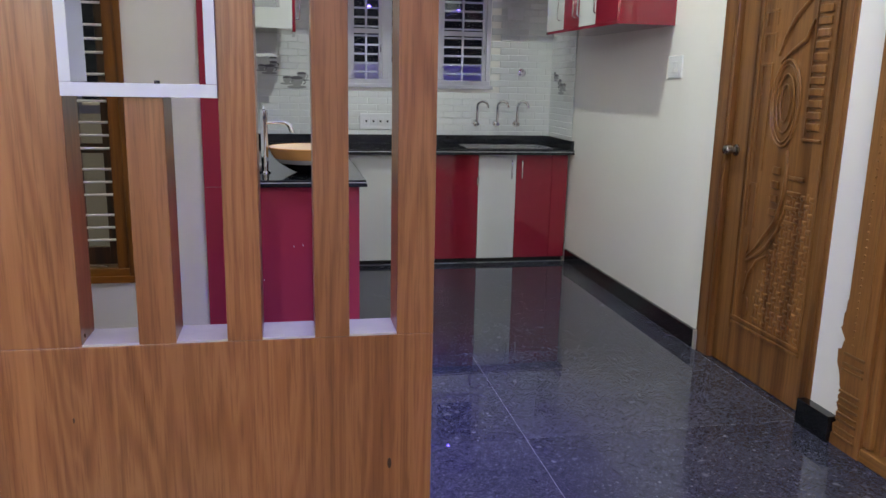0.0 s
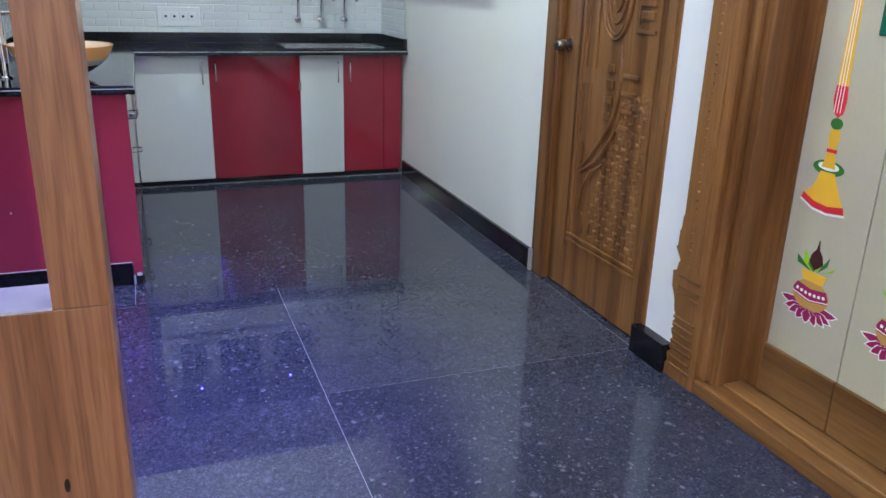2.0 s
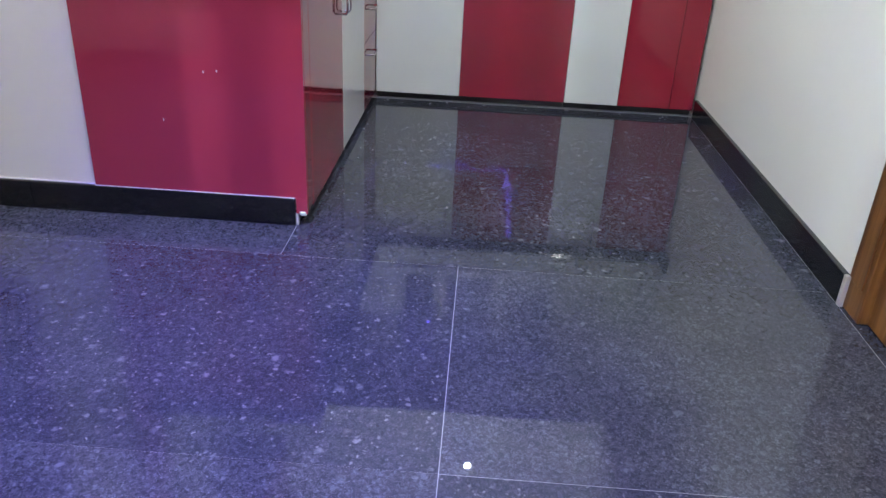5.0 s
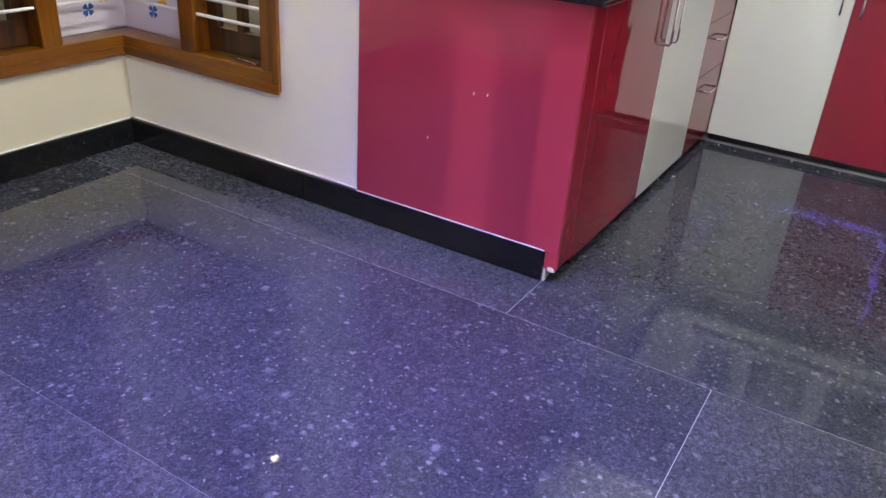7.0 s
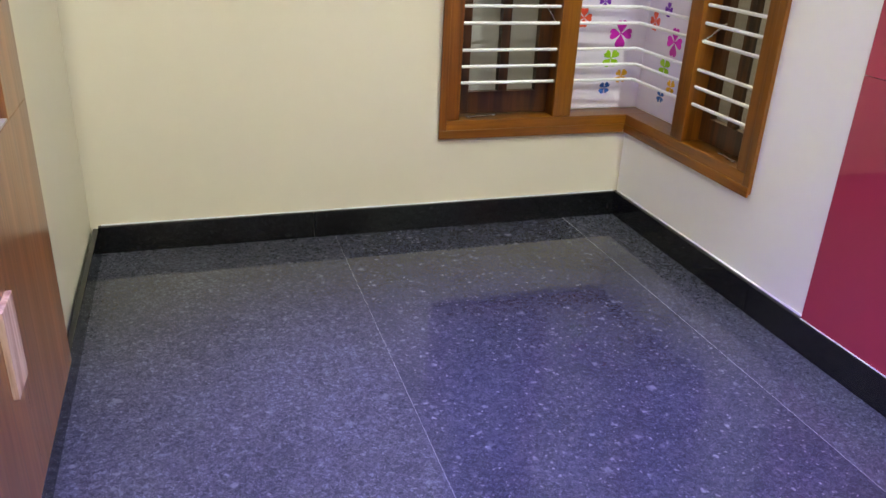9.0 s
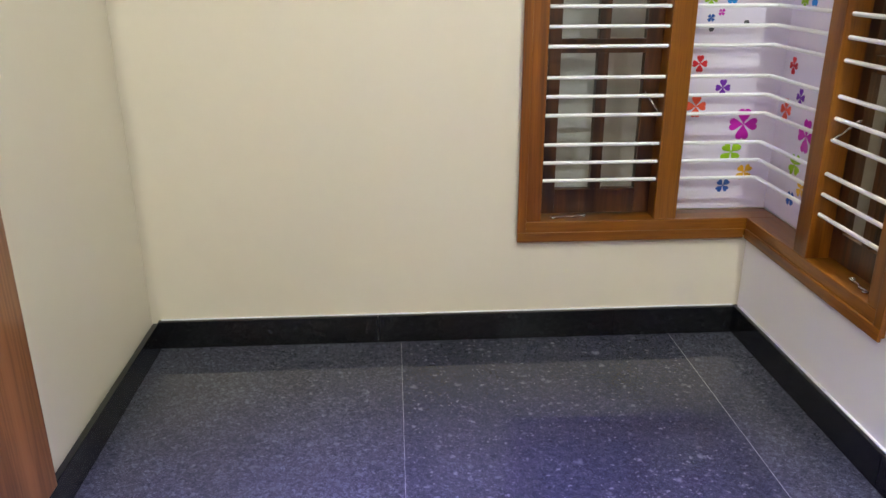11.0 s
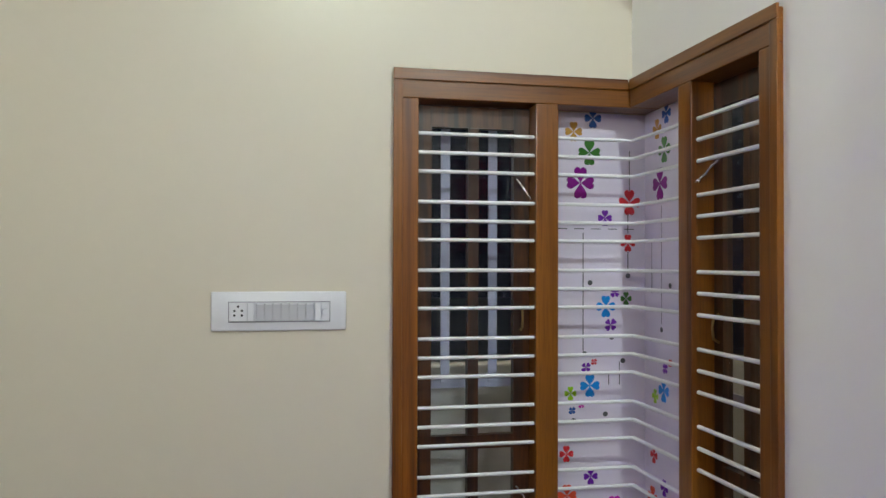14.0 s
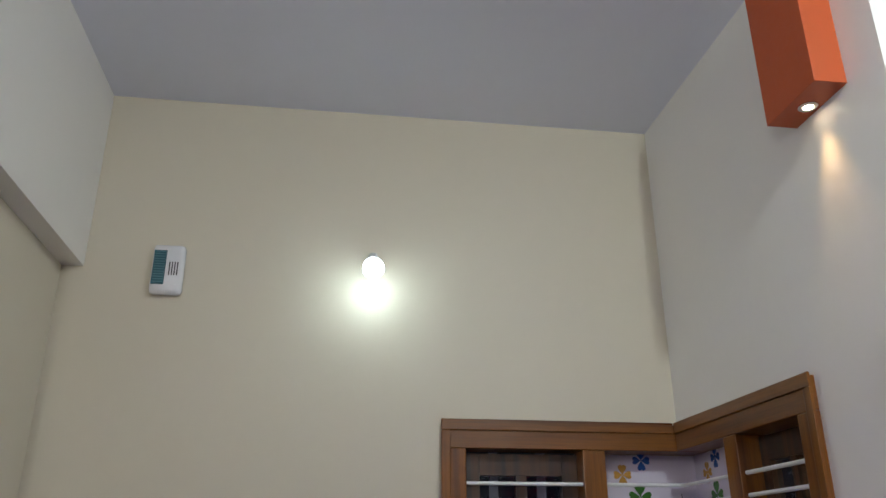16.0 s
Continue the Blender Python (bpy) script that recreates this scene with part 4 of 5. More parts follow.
    art("painted_fringe", [(c0 + 0.067, 0.727), (c0 + 0.068, 0.722), (c0 + 0.036, 0.701), (c0, 0.696), (c0 - 0.042, 0.705), (c0 - 0.041, 0.711), (c0, 0.7025), (c0 + 0.036, 0.7075)], WHITEP, 0.0014)
    # pot with leaves on a lotus
    for k in (0, 8, 1, 7, 2, 6, 3, 5, 4):
        a0 = math.pi * (1.02 + 0.96 * k / 8)
        far = 0.062 if k in (0, 8) else 0.056
        du, dv = math.cos(a0) * far, math.sin(a0) * 0.050 + (0.012 if k in (0, 8) else 0.0)
        bu, bv = c0 + math.cos(a0) * 0.012, 0.408
        order = 0.0008 + 0.0002 * (4 - abs(4 - k))
        for grow, mat, lift in ((1.0, WHITEP, 0.0), (0.86, LOTUS if k % 2 else MAROONP, 0.0001)):
            nu, nv = -dv * 0.26 * grow, du * 0.26 * grow
            gu, gv = du * (0.5 + 0.5 * grow), dv * (0.5 + 0.5 * grow)
            art("painted_petal", [(bu, bv), (bu + gu * 0.45 + nu, bv + gv * 0.45 + nv), (bu + gu * 0.8 + nu * 0.55, bv + gv * 0.8 + nv * 0.55), (bu + gu, bv + gv),
                                  (bu + gu * 0.8 - nu * 0.55, bv + gv * 0.8 - nv * 0.55), (bu + gu * 0.45 - nu, bv + gv * 0.45 - nv)], mat, order + lift)
    art("painted_pot", ellipse(c0, 0.448, 0.045, 0.046, 28), OCHRE, 0.0015)
    art("painted_pot_band", [(c0 - 0.044, 0.455), (c0 - 0.036, 0.477), (c0, 0.468), (c0 + 0.036, 0.477), (c0 + 0.044, 0.455), (c0 + 0.04, 0.440), (c0, 0.428), (c0 - 0.04, 0.440)], MAROONP, 0.0019)
    for k in range(7):
        art("painted_bead", ellipse(c0 - 0.033 + k * 0.011, 0.452 + 0.0006 * (k - 3) ** 2, 0.0036, 0.0052, 10), WHITEP, 0.0023)
    art("painted_line", [(c0 - 0.044, 0.447), (c0, 0.434), (c0 + 0.044, 0.447), (c0 + 0.044, 0.444), (c0, 0.431), (c0 - 0.044, 0.444)], WHITEP, 0.0023)
    art("painted_neck", [(c0 - 0.024, 0.49), (c0 + 0.024, 0.49), (c0 + 0.032, 0.52), (c0 - 0.032, 0.52)], YELLOW, 0.0018)
    for k, (du, dv) in enumerate(((-0.048, 0.035), (-0.03, 0.058), (0.03, 0.058), (0.048, 0.035), (-0.012, 0.05), (0.012, 0.05))):
        art("painted_leaf", [(c0 + du * 0.2, 0.522), (c0 + du * 0.7 - 0.006, 0.522 + dv * 0.5), (c0 + du, 0.522 + dv), (c0 + du * 0.75 + 0.009, 0.522 + dv * 0.35)], DGREEN if k % 2 else GREENP, 0.0012 + 0.0002 * k)
    art("painted_fruit", [(c0 - 0.017, 0.55), (c0 - 0.012, 0.575), (c0 - 0.003, 0.59), (c0, 0.62), (c0 + 0.004, 0.59), (c0 + 0.013, 0.575), (c0 + 0.017, 0.55), (c0, 0.528)], BROWNP, 0.0026)
    a, c = sorted((at(2.70), at(2.735)))
    hp = part("pull_plate", box(GX - 0.004, GX + 0.0078, a, c, 1.20, 1.42, 0.003), plain("green_enamel", (0.01, 0.11, 0.06), 0.15) if side > 0 else bpy.data.materials["green_enamel"], lv, "green enamelled pull plate")
    a, c = sorted((at(2.71), at(2.725)))
    part("pull_mark", box(GX - 0.0055, GX - 0.0042, a, c, 1.25, 1.36, 0.001), STEEL, hp)

# ---- kitchen base units ----
CF = 6.37                                          # face of the back run
IXF = 0.53                                         # face of the side run


def d_handle(parent, p, q, out, r=0.0045):
    p, q, out = Vector(p), Vector(q), Vector(out)
    part("handle", tube([p, p + out * 0.022, p + out * 0.028 + (q - p) * 0.06, q + out * 0.028 - (q - p) * 0.06, q + out * 0.022, q], r, 8), CHROME, parent, "chrome bar handle", 60)


def base_unit(x0, x1, doors, label):
    un = root("base_cabinet", ((x0 + x1) / 2, CF, 0), label, "cabinet", "kitchen base cabinets")
    part("carcass", box(x0 + 0.001, x1 - 0.001, CF + 0.019, KY - 0.02, 0.045, 0.829), IVORY, un)
    part("plinth", box(x0 + 0.001, x1 - 0.001, CF + 0.05, CF + 0.065, 0.0, 0.0445), TOEKICK, un)
    for a, c, mat, handle in doors:
        dr = part("door", box(a + 0.001, c - 0.001, CF, CF + 0.0185, 0.04, 0.826, 0.0015), mat, un)
        if handle is not None:
            d_handle(dr, (handle, CF, 0.65), (handle, CF, 0.785), (0, -1, 0))
    part("door_catch", box(x1 - 0.012, x1 + 0.006, CF - 0.004, CF - 0.0002, 0.60, 0.66, 0.001), STEEL, un, "small steel catch") if x1 < 2 else None
    return un


base_unit(0.532, 1.565, [(0.532, 0.99, IVORY, 0.95), (0.99, 1.565, RED, 1.03)], "white and crimson glossy laminate base cabinet with bar handles")
base_unit(1.565, 2.262, [(1.565, 1.855, IVORY, 1.815), (1.855, 2.135, RED, 1.895), (2.135, 2.262, RED, None)], "white and crimson glossy laminate sink cabinet with bar handles")
un = root("island_cabinet", (0.2, 4.66, 0), "glossy maroon and white wash counter cabinet with drawers", "cabinet")
part("carcass", box(KX + 0.001, IXF - 0.019, NY + 0.02, KY - 0.02, 0.045, 0.829), IVORY, un)
part("plinth", box(IXF - 0.06, IXF - 0.045, NY + 0.04, CF + 0.04, 0.0, 0.0445), TOEKICK, un)
part("end_panel", box(-0.223, IXF - 0.0005, NY - 0.016, NY - 0.0005, 0.103, 0.832, 0.0015), MAROON, un, "glossy maroon end panel with small chips")
part("panel_foot", box(IXF - 0.040, IXF - 0.0005, NY - 0.014, NY - 0.0005, 0.045, 0.1025, 0.001), MAROON, un)
part("chipped_foot", box(IXF - 0.030, IXF - 0.004, NY - 0.0155, NY - 0.001, 0.036, 0.056, 0.006), IVORY, un, "broken pale chip of the panel")
part("skirting_end", box(IXF - 0.0425, IXF - 0.034, NY - 0.012, NY + 0.004, 0.0, 0.0445, 0.001), GREYWALL, un, "raw grey skirting end")
part("corner_post", box(IXF - 0.018, IXF, NY + 0.0005, 4.745, 0.05, 0.829, 0.0015), RED, un)
dr = part("door", box(IXF - 0.018, IXF, 4.747, 5.369, 0.04, 0.826, 0.0015), RED, un)
d_handle(dr, (IXF, 5.335, 0.62), (IXF, 5.335, 0.775), (1, 0, 0))
dr = part("door", box(IXF - 0.018, IXF, 5.371, 5.965, 0.04, 0.826, 0.0015), IVORY, un)
d_handle(dr, (IXF, 5.405, 0.62), (IXF, 5.405, 0.775), (1, 0, 0))
for z0, z1 in ((0.04, 0.375), (0.377, 0.60), (0.602, 0.826)):
    dr = part("drawer", box(IXF - 0.018, IXF, 5.967, CF - 0.002, z0, z1, 0.0015), RED, un)
    d_handle(dr, (IXF, 6.10, z1 - 0.08), (IXF, 6.23, z1 - 0.08), (1, 0, 0))
for u, v in ((0.20, 0.53), (0.245, 0.535), (0.05, 0.36)):
    part("chip", plate(ellipse(u, v, 0.0025, 0.005, 8), lambda a, c, d: Vector((a, NY - 0.0162 - d, c)), 0.0004), IVORY, un)
thing("wall_cladding", box(-0.223, KX - 0.0, NY - 0.016, NY - 0.0005, 0.8335, 2.30, 0.0015), MAROON, "glossy maroon laminate strip on the wall end", "cladding", kind="structure")

# worktops with a pale inlaid line on the edge
wt = root("worktop", (0.2, 4.7, 0.83), "polished black granite L-shaped worktop with pale edge line", "worktop")
WT0, WT1 = 0.834, 0.868
part("slab", box(KX, 0.562, 4.618, 6.2895, WT0, WT1, 0.004), COUNTER, wt)
part("slab", box(-0.12 + 0.01, EX - 0.001, 6.29, 6.45, WT0, WT1, 0.004), COUNTER, wt)
part("slab", box(KX, 1.50, 6.4505, KY - 0.001, WT0, WT1, 0.002), COUNTER, wt)
part("slab", box(2.14, EX - 0.001, 6.4505, KY - 0.001, WT0, WT1, 0.002), COUNTER, wt)
part("slab", box(1.5005, 2.1395, 6.76, KY - 0.001, WT0, WT1, 0.002), COUNTER, wt)
LINE = plain("pale_edge_line", (0.5, 0.5, 0.52), 0.2)
part("edge_line", box(KX, 0.564, 4.6155, 4.6195, WT0 + 0.019, WT0 + 0.023), LINE, wt)
part("edge_line", box(0.5605, 0.5645, 4.62, 6.2885, WT0 + 0.019, WT0 + 0.023), LINE, wt)
part("edge_line", box(0.566, EX - 0.001, 6.2875, 6.2915, WT0 + 0.019, WT0 + 0.023), LINE, wt)
part("edge_band", box(KX, 0.567, 4.612, 4.6185, WT0 - 0.001, WT0 + 0.014, 0.003), COUNTER, wt)
part("edge_band", box(0.5615, 0.568, 4.619, 6.2845, WT0 - 0.001, WT0 + 0.014, 0.003), COUNTER, wt)
part("edge_band", box(0.569, EX - 0.001, 6.2835, 6.2895, WT0 - 0.001, WT0 + 0.014, 0.003), COUNTER, wt)
part("upstand", box(KX + 0.013, EX - 0.013, KY - 0.026, KY - 0.013, WT1 + 0.0005, 0.935, 0.002), COUNTER, wt)
part("upstand", box(EX - 0.024, EX - 0.0005, 6.31, KY - 0.027, WT1 + 0.0005, 0.935, 0.002), COUNTER, wt)
part("upstand", box(KX + 0.0005, KX + 0.022, 4.66, KY - 0.027, WT1 + 0.0005, 0.935, 0.002), COUNTER, wt)

# steel sink
sk_ = root("kitchen_sink", (1.82, 6.6, WT1), "stainless steel single bowl sink set into the worktop", "sink")
b = bmesh.new()
for q in ((1.485, 2.155, 6.435, 6.465), (1.485, 2.155, 6.745, 6.775), (1.485, 1.515, 6.4655, 6.7445), (2.125, 2.155, 6.4655, 6.7445)):
    box(q[0], q[1], q[2], q[3], WT1 + 0.0003, WT1 + 0.004, 0.001, b)
part("rim", b, STEEL, sk_)
b = bmesh.new()
x0, x1, y0, y1, zb = 1.513, 2.127, 6.463, 6.747, WT1 - 0.18
for q in ((x0, x1, y0, y0 + 0.002, zb, WT1), (x0, x1, y1 - 0.002, y1, zb, WT1), (x0, x0 + 0.002, y0, y1, zb, WT1), (x1 - 0.002, x1, y0, y1, zb, WT1), (x0, x1, y0, y1, zb - 0.002, zb)):
    box(*q, bm=b)
part("bowl", b, STEEL, sk_)
part("drain", turned([(0, 0), (0.04, 0), (0.042, 0.003), (0, 0.003)], (1.82, 6.6, zb), 24), CHROME, sk_)


def bib_tap(x):
    tp = root("wall_tap", (x, KY - 0.012, 1.03), "chrome swan-neck kitchen tap on the tiled wall", "tap", "kitchen taps")
    y = KY - 0.012
    part("flange", turned([(0, 0), (0.028, 0), (0.024, 0.008), (0, 0.010)], (x, y, 1.03), 24, (0, -1, 0)), CHROME, tp, round_off=40)
    part("body", tube([(x, y, 1.03), (x, y - 0.03, 1.03), (x, y - 0.06, 1.03)], [0.013, 0.016, 0.014], 14), CHROME, tp, round_off=50)
    part("handle", tube([(x, y - 0.062, 1.03), (x - 0.006, y - 0.09, 1.028)], [0.017, 0.014], 10), CHROME, tp, round_off=40)
    arc = [(x, y - 0.035, 1.03), (x, y - 0.037, 1.09), (x, y - 0.04, 1.16)]
    arc += [(x + 0.035 - 0.035 * math.cos(a), y - 0.04 - 0.06 * math.sin(a * 0.5), 1.17 + 0.035 * math.sin(a)) for a in (0.3, 0.8, 1.3, 1.8, 2.3, 2.8)]
    arc.append((x + 0.072, y - 0.105, 1.155))
    part("spout", tube(arc, 0.0105, 10), CHROME, tp, round_off=60)


for x in (1.655, 1.82, 1.985):
    bib_tap(x)
vv = root("stop_valve", (2.02, KY - 0.012, 1.43), "round chrome stop valve on the tiled wall", "valve")
part("flange", turned([(0, 0), (0.034, 0), (0.03, 0.010), (0.012, 0.014), (0.012, 0.03), (0.022, 0.034), (0.02, 0.055), (0, 0.058)], (2.02, KY - 0.012, 1.43), 24, (0, -1, 0)), CHROME, vv, round_off=40)
ks = root("socket_plate", (0.86, KY - 0.012, 1.035), "white double socket plate on the tiled wall", "socket")
part("cover_plate", box(0.725, 0.995, KY - 0.024, KY - 0.0125, 0.975, 1.098, 0.004), PLASTIC, ks)
for k in range(4):
    part("rocker_switch", box(0.755 + k * 0.055, 0.80 + k * 0.055, KY - 0.028, KY - 0.0242, 1.01, 1.065, 0.002), PLASTIC, ks)
    part("socket_hole", box(0.770 + k * 0.055, 0.785 + k * 0.055, KY - 0.0292, KY - 0.0282, 1.03, 1.045), BLACK, ks)
ks = root("switch_plate", (1.95, KY - 0.012, 1.88), "small white switch plate on the tiled wall", "switch")
part("cover_plate", box(1.885, 2.015, KY - 0.022, KY - 0.0125, 1.835, 1.93, 0.004), PLASTIC, ks)
part("rocker_switch", box(1.93, 1.965, KY - 0.026, KY - 0.0222, 1.855, 1.91, 0.002), PLASTIC, ks)
ks = root("switch_plate", (EX, 4.80, 1.46), "white two-way switch plate beside the carved door", "switch")
part("cover_plate", box(EX - 0.010, EX, 4.725, 4.885, 1.40, 1.52, 0.004), PLASTIC, ks)
for y in (4.762, 4.806):
    part("rocker_switch", box(EX - 0.014, EX - 0.0102, y, y + 0.04, 1.43, 1.49, 0.002), PLASTIC, ks)

# wash basin and tall tap
bs = root("vessel_basin", (0.285, 4.96, WT1), "orange and black glazed vessel basin on the worktop", "basin")
bowl = (0.285, 4.96, WT1 + 0.0005)
part("lower_bowl", turned([(0.0, 0.0), (0.055, 0.0), (0.075, 0.006), (0.12, 0.030), (0.155, 0.054)], bowl, 48), plain("black_glaze", (0.012, 0.01, 0.01), 0.08), bs, "black glazed underside", 60)
# silver band stands in for a reflection round the bowl
part("reflection_band", turned([(0.155, 0.0545), (0.168, 0.066), (0.178, 0.077)], bowl, 48), plain("silver_reflection", (0.42, 0.40, 0.42), 0.12, vary=0.2, scale=20), bs, "silvery band drawn for the bowl's reflection", 60)
part("upper_bowl", turned([(0.178, 0.0775), (0.194, 0.099), (0.206, 0.127), (0.209, 0.134), (0.206, 0.137), (0.203, 0.136)], bowl, 48), plain("orange_glaze", (0.60, 0.29, 0.10), 0.10, vary=0.15, scale=14), bs, "mottled orange glazed rim", 60)
part("inner_bowl", turned([(0.2028, 0.1355), (0.188, 0.100), (0.15, 0.062), (0.10, 0.032), (0.0, 0.020)], bowl, 48), plain("cream_glaze", (0.66, 0.50, 0.38), 0.08, vary=0.1, scale=14), bs, "cream glazed inside", 60)
part("drain", turned([(0, 0.0205), (0.022, 0.0235), (0.022, 0.026), (0, 0.027)], bowl, 24), CHROME, bs)
tp = root("basin_tap", (0.06, 4.95, WT1), "tall chrome pillar tap beside the basin", "tap")
part("base_ring", turned([(0, 0), (0.03, 0), (0.028, 0.008), (0.0, 0.010)], (0.06, 4.95, WT1 + 0.0005), 28), CHROME, tp, round_off=40)
part("pillar", turned([(0, 0.008), (0.019, 0.008), (0.018, 0.15), (0.019, 0.29), (0.021, 0.295), (0.021, 0.325), (0, 0.33)], (0.06, 4.95, WT1), 28), CHROME, tp, round_off=40)
part("lever", tube([(0.06, 4.95, 1.195), (0.06, 4.96, 1.215), (0.05, 5.0, 1.225)], [0.008, 0.007, 0.005], 8), CHROME, tp, round_off=50)
part("spout", tube([(0.07, 4.95, 1.128), (0.12, 4.95, 1.132), (0.165, 4.95, 1.13), (0.19, 4.95, 1.115), (0.205, 4.95, 1.075)], [0.010, 0.010, 0.011, 0.013, 0.013], 12), CHROME, tp, round_off=60)
wr = bmesh.new()
rg = random.Random(7)
for k in range(9):
    c = Vector((0.02 + rg.random() * 0.03, 5.02 + rg.random() * 0.05, WT1 + 0.012 + rg.random() * 0.02))
    bmesh.ops.create_icosphere(wr, subdivisions=2, radius=0.012 + rg.random() * 0.016, matrix=Matrix.Translation(c) @ Matrix.Diagonal((1.3, 0.9, 0.7, 1)))
for v in wr.verts:
    v.co += Vector((noise.noise(v.co * 60), noise.noise(v.co * 60 + Vector((7, 1, 2))), noise.noise(v.co * 60 + Vector((1, 9, 4))))) * 0.008
    v.co.z = max(v.co.z, WT1 + 0.0006)
thing("crumpled_wrapper", wr, plain("clear_film", (0.6, 0.6, 0.62), 0.2), "crumpled pale plastic wrapper beside the basin tap", "wrapper")


# ---- kitchen wall units ----
uc = root("wall_cabinet", (2.12, 5.5, 1.68), "crimson and white glossy wall cabinet over the kitchen side", "cabinet", "kitchen wall cabinets")
part("carcass", box(1.969, EX - 0.0005, 4.872, 6.09, 1.70, 2.45, 0.001), RED, uc)
part("base_board", box(1.95, EX - 0.0005, 4.87, 6.09, 1.682, 1.6995, 0.001), RED, uc)
part("end_panel", box(1.952, EX - 0.0005, 4.853, 4.8715, 1.682, 2.45, 0.001), RED, uc)
for a, c, mat, h in ((4.872, 5.20, RED, 5.16), (5.20, 5.47, IVORY, 5.43), (5.47, 5.75, RED, 5.51), (5.75, 6.09, IVORY, 5.79)):
    dr = part("door", box(1.95, 1.9685, a + 0.001, c - 0.001, 1.70, 2.448, 0.0015), mat, uc)
    d_handle(dr, (1.95, h, 1.76), (1.95, h, 1.90), (-1, 0, 0))
uc = root("wall_cabinet", (0.05, 6.2, 1.6), "white corner wall cabinet with crimson door and open shelf", "cabinet", "kitchen wall cabinets")
part("shelf", box(KX + 0.013, 0.115, 5.9, 6.5, 1.485, 1.503, 0.001), IVORY, uc)
part("back_panel", box(KX + 0.013, 0.115, 6.482, 6.5, 1.5035, 1.659, 0.001), IVORY, uc)
part("side_panel", box(KX + 0.013, KX + 0.03, 5.9, 6.481, 1.5035, 1.659, 0.001), IVORY, uc)
part("carcass", box(KX + 0.013, 0.22, 5.9, 6.6, 1.66, 2.0695, 0.001), IVORY, uc)
dr = part("door", box(0.2205, 0.24, 5.9, 6.6, 1.64, 2.0695, 0.001), RED, uc)
d_handle(dr, (0.24, 5.95, 1.72), (0.24, 5.95, 1.86), (1, 0, 0))
uc = root("wall_cabinet", (0.0, 5.2, 1.8), "white wall cabinet with crimson end over the wash counter", "cabinet", "kitchen wall cabinets")
part("carcass", box(KX + 0.013, 0.13, 5.0, 5.6, 1.76, 2.45, 0.001), IVORY, uc)
part("door", box(0.1305, 0.149, 5.0, 5.6, 1.76, 2.45, 0.001), RED, uc)

# kitchen window: white steel casements with bars
kw = root("window_2", (1.19, KY, 1.33), "white painted steel kitchen window with grille and blue lights outside", "window", kind="structure")
# grey-lilac tone puts shade and violet light into the white paint
WF = plain("shaded_white_window_paint", (0.42, 0.41, 0.47), 0.35)
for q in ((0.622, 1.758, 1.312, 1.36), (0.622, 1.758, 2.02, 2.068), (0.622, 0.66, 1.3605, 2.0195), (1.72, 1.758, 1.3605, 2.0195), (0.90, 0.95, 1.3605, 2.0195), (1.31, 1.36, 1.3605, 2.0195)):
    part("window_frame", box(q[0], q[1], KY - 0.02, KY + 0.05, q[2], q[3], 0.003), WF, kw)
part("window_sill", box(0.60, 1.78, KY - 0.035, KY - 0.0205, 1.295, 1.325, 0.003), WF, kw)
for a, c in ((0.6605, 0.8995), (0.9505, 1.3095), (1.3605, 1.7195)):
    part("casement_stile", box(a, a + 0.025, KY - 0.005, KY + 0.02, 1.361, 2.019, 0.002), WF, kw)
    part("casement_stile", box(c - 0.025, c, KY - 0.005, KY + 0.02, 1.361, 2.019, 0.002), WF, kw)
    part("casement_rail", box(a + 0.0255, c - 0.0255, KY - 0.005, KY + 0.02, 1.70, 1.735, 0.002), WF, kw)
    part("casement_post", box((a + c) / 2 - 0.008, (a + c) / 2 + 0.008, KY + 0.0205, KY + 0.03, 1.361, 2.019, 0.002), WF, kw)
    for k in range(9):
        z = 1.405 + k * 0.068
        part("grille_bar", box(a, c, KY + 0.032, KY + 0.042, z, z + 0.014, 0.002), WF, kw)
    part("latch", tube([(c - 0.012, KY - 0.006, 1.56), (c - 0.012, KY - 0.025, 1.57), (c - 0.012, KY - 0.03, 1.62)], 0.005, 8), CHROME, kw, round_off=60)
    pn = part("pane", box(a + 0.02, c - 0.02, KY + 0.006, KY + 0.010, 1.362, 2.018), PANE, kw)
    pn.visible_shadow = False
ll = root("string_light", (1.2, KY + 0.3, 2.3), "string of small blue lights outside the kitchen window", "string light")
def sag(x):
    return 1.80 + 0.98 * (x - 1.2) ** 2


part("wire", tube([(0.5 + 0.1 * i, KY + 0.30, sag(0.5 + 0.1 * i)) for i in range(15)], 0.003, 6), BLACK, ll)
for x in (0.83, 1.56):
    b = bmesh.new()
    bmesh.ops.create_icosphere(b, subdivisions=2, radius=0.013, matrix=Matrix.Translation((x, KY + 0.30, sag(x) - 0.014)))
    part("light", b, BLUE_LED, ll, "glowing blue lamp", 60)
for x in (0.5, 1.9):
    part("bracket", box(x - 0.01, x + 0.01, KY + 0.2, KY + 0.31, 2.285, 2.30), BLACK, ll)
thing("yard_wall", box(-0.5, 3.0, KY + 0.9, KY + 1.0, -0.3, 1.5, 0.01), GREYWALL, "low grey compound wall behind the kitchen", "wall", kind="structure")

# printed teacup motifs on the tiles
def kitchen_tile(u, v, d):
    return Vector((u, KY - 0.0145 - d, v))


def side_tile(u, v, d):
    return Vector((EX - 0.0145 - d, u, v))


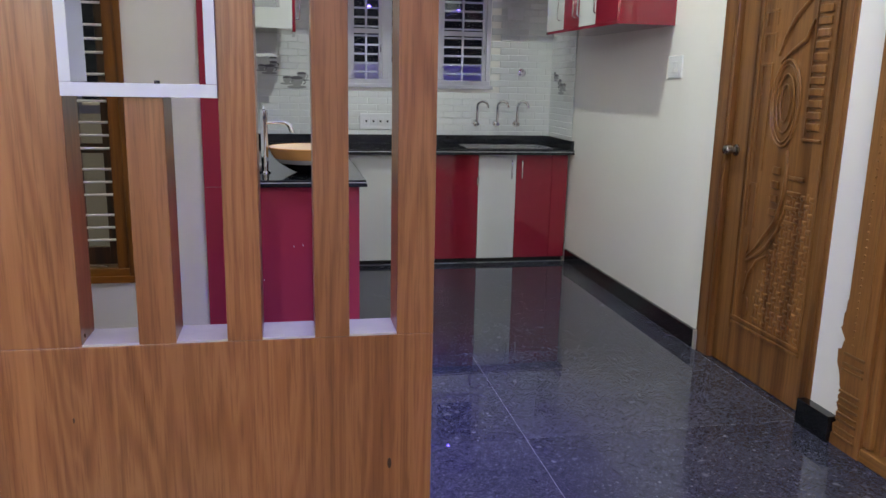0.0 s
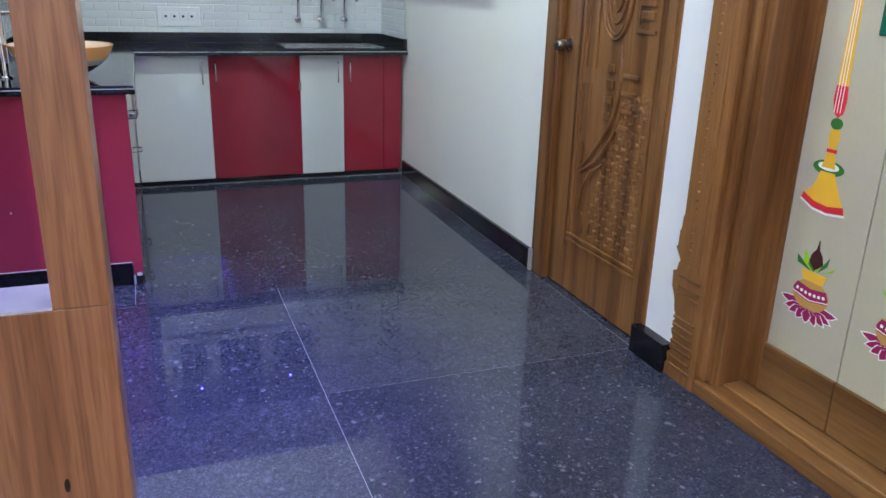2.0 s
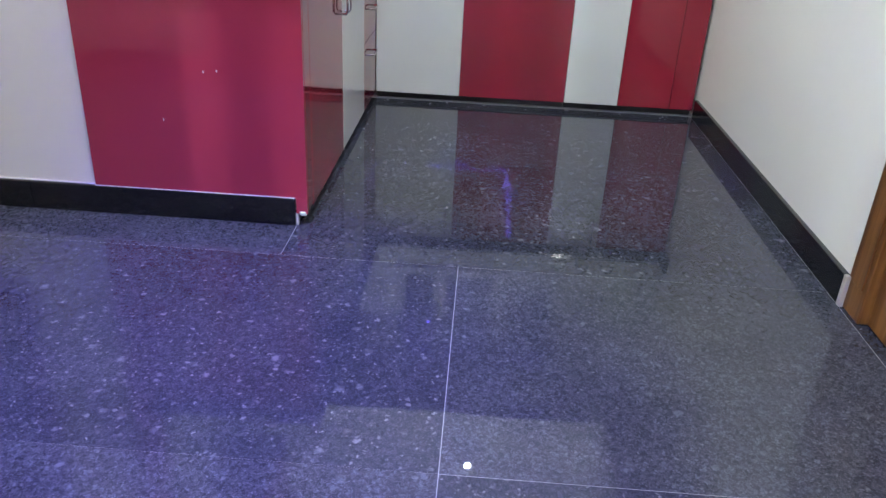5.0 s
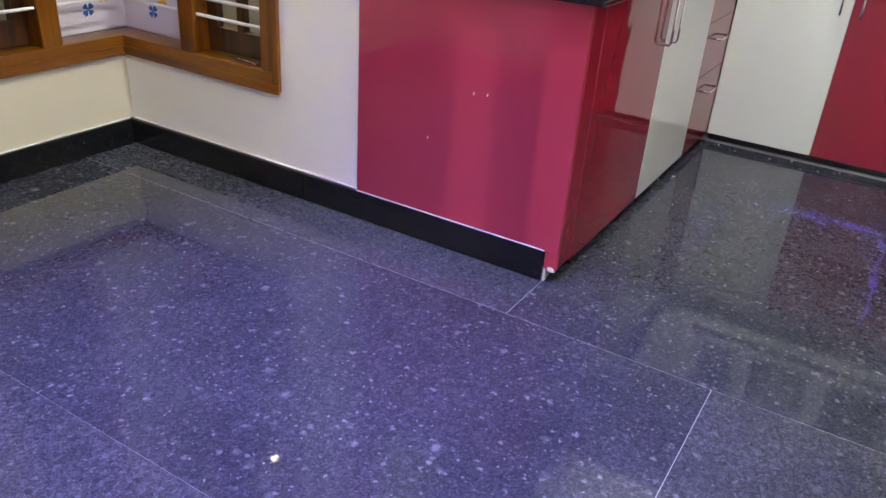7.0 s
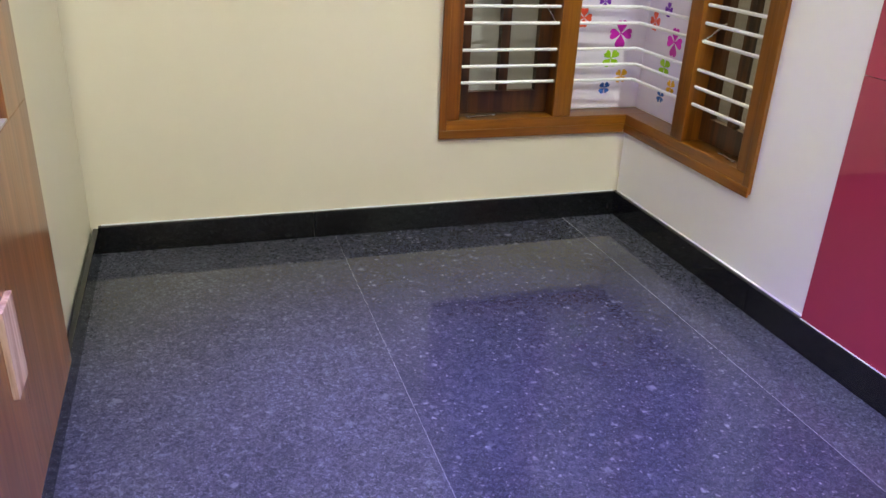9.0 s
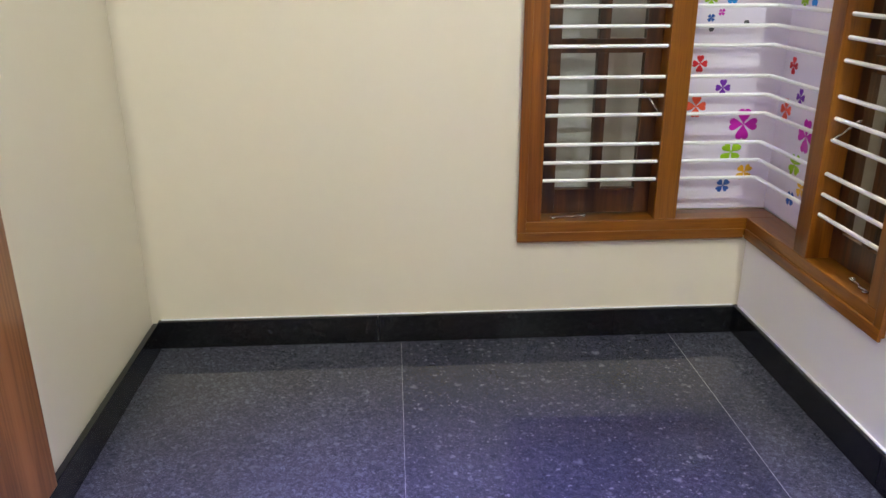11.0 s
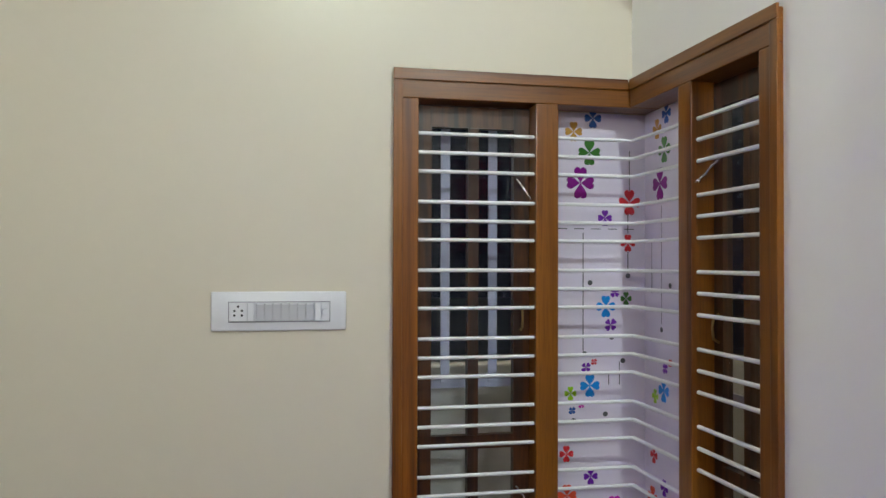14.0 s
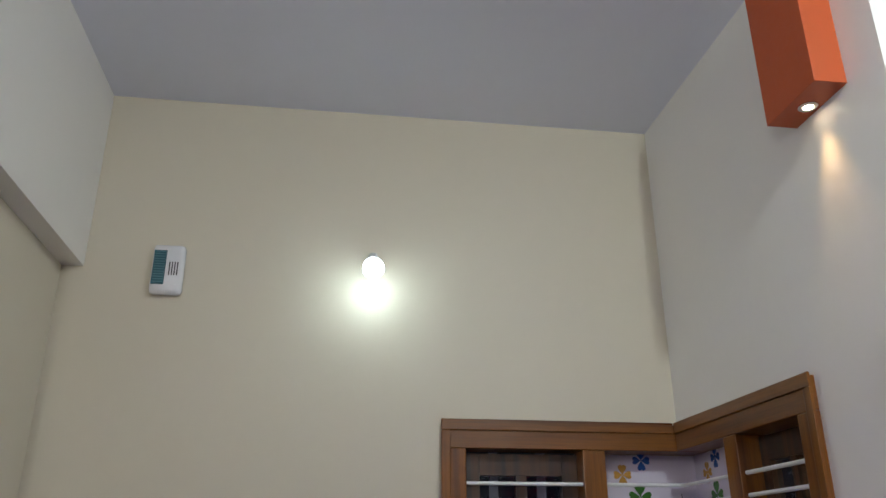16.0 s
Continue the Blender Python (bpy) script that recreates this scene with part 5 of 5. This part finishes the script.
def cup(to_world, u, v, s):
    """A grey print of a few teacups on saucers."""
    pr = root("tile_motif", to_world(u, v, 0), "grey printed teacups on the white kitchen tile", "tile print", kind="structure")
    for du, dv, k in ((0.0, 0.0, 1.0), (-0.95, 0.15, 0.7), (0.5, 0.55, 0.75)):
        a, c = u + s * du, v + s * dv
        part("saucer", plate(ellipse(a, c - 0.55 * s * k, 1.0 * s * k, 0.16 * s * k, 20), to_world, 0.0010 + 0.0003 * k), PRINT_GREY, pr)
        bowl = [(a - 0.62 * s * k, c + 0.35 * s * k), (a - 0.52 * s * k, c - 0.2 * s * k), (a - 0.25 * s * k, c - 0.5 * s * k), (a + 0.25 * s * k, c - 0.5 * s * k), (a + 0.52 * s * k, c - 0.2 * s * k), (a + 0.62 * s * k, c + 0.35 * s * k)]
        part("cup", plate(bowl, to_world, 0.0016 + 0.0003 * k), PRINT_GREY, pr)
        part("rim", plate(ellipse(a, c + 0.35 * s * k, 0.62 * s * k, 0.17 * s * k, 20), to_world, 0.0021 + 0.0003 * k), INK, pr)
        part("handle", tube([to_world(a + s * k * (0.62 + 0.24 * math.sin(q * 0.45)), c + s * k * (0.2 - 0.5 * q / 7), 0.001) for q in range(8)], 0.0028, 5), INK, pr)


cup(kitchen_tile, 0.25, 1.33, 0.075)
cup(kitchen_tile, 0.05, 1.42, 0.06)
cup(side_tile, 6.62, 1.32, 0.07)
cup(side_tile, 6.76, 1.40, 0.045)

# plaster crumbs left along the plinth
rng = random.Random(5)
bm = bmesh.new()
for k in range(30):
    x, y = (rng.uniform(0.58, 2.2), 6.37 - abs(rng.gauss(0, 0.05)) - 0.012) if k < 22 else (0.545 + abs(rng.gauss(0, 0.03)), rng.uniform(4.7, 6.2))
    r = rng.uniform(0.002, 0.0055)
    bmesh.ops.create_icosphere(bm, subdivisions=1, radius=r, matrix=pose(x, y, r * 0.45, 0, 0, rng.uniform(0, 360)) @ Matrix.Diagonal((1.5, 1, 0.55, 1)))
thing("plaster_crumbs", bm, JOINT, "scattered pale plaster crumbs on the floor along the cabinets", "crumbs", kind="stuff")

# ---- floor slabs ----
SLABS = []
ys = [-2.6, -1.41, -0.44, 0.53, 1.50, 2.47, 3.44, 4.41]
for k, (y0, y1) in enumerate(zip(ys, ys[1:])):
    odd = k % 2
    SLABS += [(HALLX, -1.365, y0, y1, odd)] if y1 < 2.5 else []
    SLABS += [(-1.38, 1.075, y0, y1, odd), (1.075, 2.262, y0, y1, 1 - odd), (2.262, 2.46, y0, y1, 0)]
SLABS += [(-1.38, 0.49, 4.41, NY, 1), (0.49, 2.262, 4.41, 5.40, 0), (0.49, 2.262, 5.40, 6.38, 0), (2.262, 2.40, 4.41, 6.38, 0)]
TIGHT = {(-1.38, 3.44): 0.0004, (0.49, 5.40): 0.0004}
for x0, x1, y0, y1, fine in SLABS:
    lo, hi = TIGHT.get((x0, y0), 0.0009), TIGHT.get((x0, y1), 0.0009)
    part("slab", box(x0 + 0.0009, x1 - 0.0009, y0 + lo, y1 - hi, -0.02, 0.0), FLOOR_FINE if fine else FLOOR, floor)


# ---- wall tiles of the kitchen: small relief bricks ----
def tiling(name, place, u0, u1, v0, v1, holes=()):
    bm = bmesh.new()
    tw, hh = 0.15, 0.05
    row = 0
    v = v0
    while v < v1 - 1e-6:
        ve = min(v + hh, v1)
        u = u0 - (tw / 2 if row % 2 else 0)
        while u < u1 - 1e-6:
            a, c = max(u, u0), min(u + tw, u1)
            if c - a > 0.01 and not any(c > h[0] and a < h[1] and ve > h[2] and v < h[3] for h in holes):
                f = [place(x, y, 0.0125) for x, y in ((a + 0.004, v + 0.004), (c - 0.004, v + 0.004), (c - 0.004, ve - 0.004), (a + 0.004, ve - 0.004))]
                g = [place(x, y, 0.009) for x, y in ((a, v), (c, v), (c, ve), (a, ve))]
                f, g = [bm.verts.new(p) for p in f], [bm.verts.new(p) for p in g]
                bm.faces.new(f)
                for i in range(4):
                    bm.faces.new((f[i], f[(i + 1) % 4], g[(i + 1) % 4], g[i]))
            u += tw
        v += hh
        row += 1
    return tagged(thing(name, bm, TILE, "glossy white brick-relief kitchen wall tiles", "wall tiles"), kind="stuff")


tiling("wall_tiles", lambda u, v, d: Vector((u, KY - d, v)), KX, EX, 0.868, 2.068, [(0.62, 1.76, 1.30, 2.36)])
tiling("wall_tiles", lambda u, v, d: Vector((EX - d, u, v)), 6.34, KY, 0.868, 2.068)
tiling("wall_tiles", lambda u, v, d: Vector((KX + d, u, v)), 4.68, KY, 0.868, 2.068)
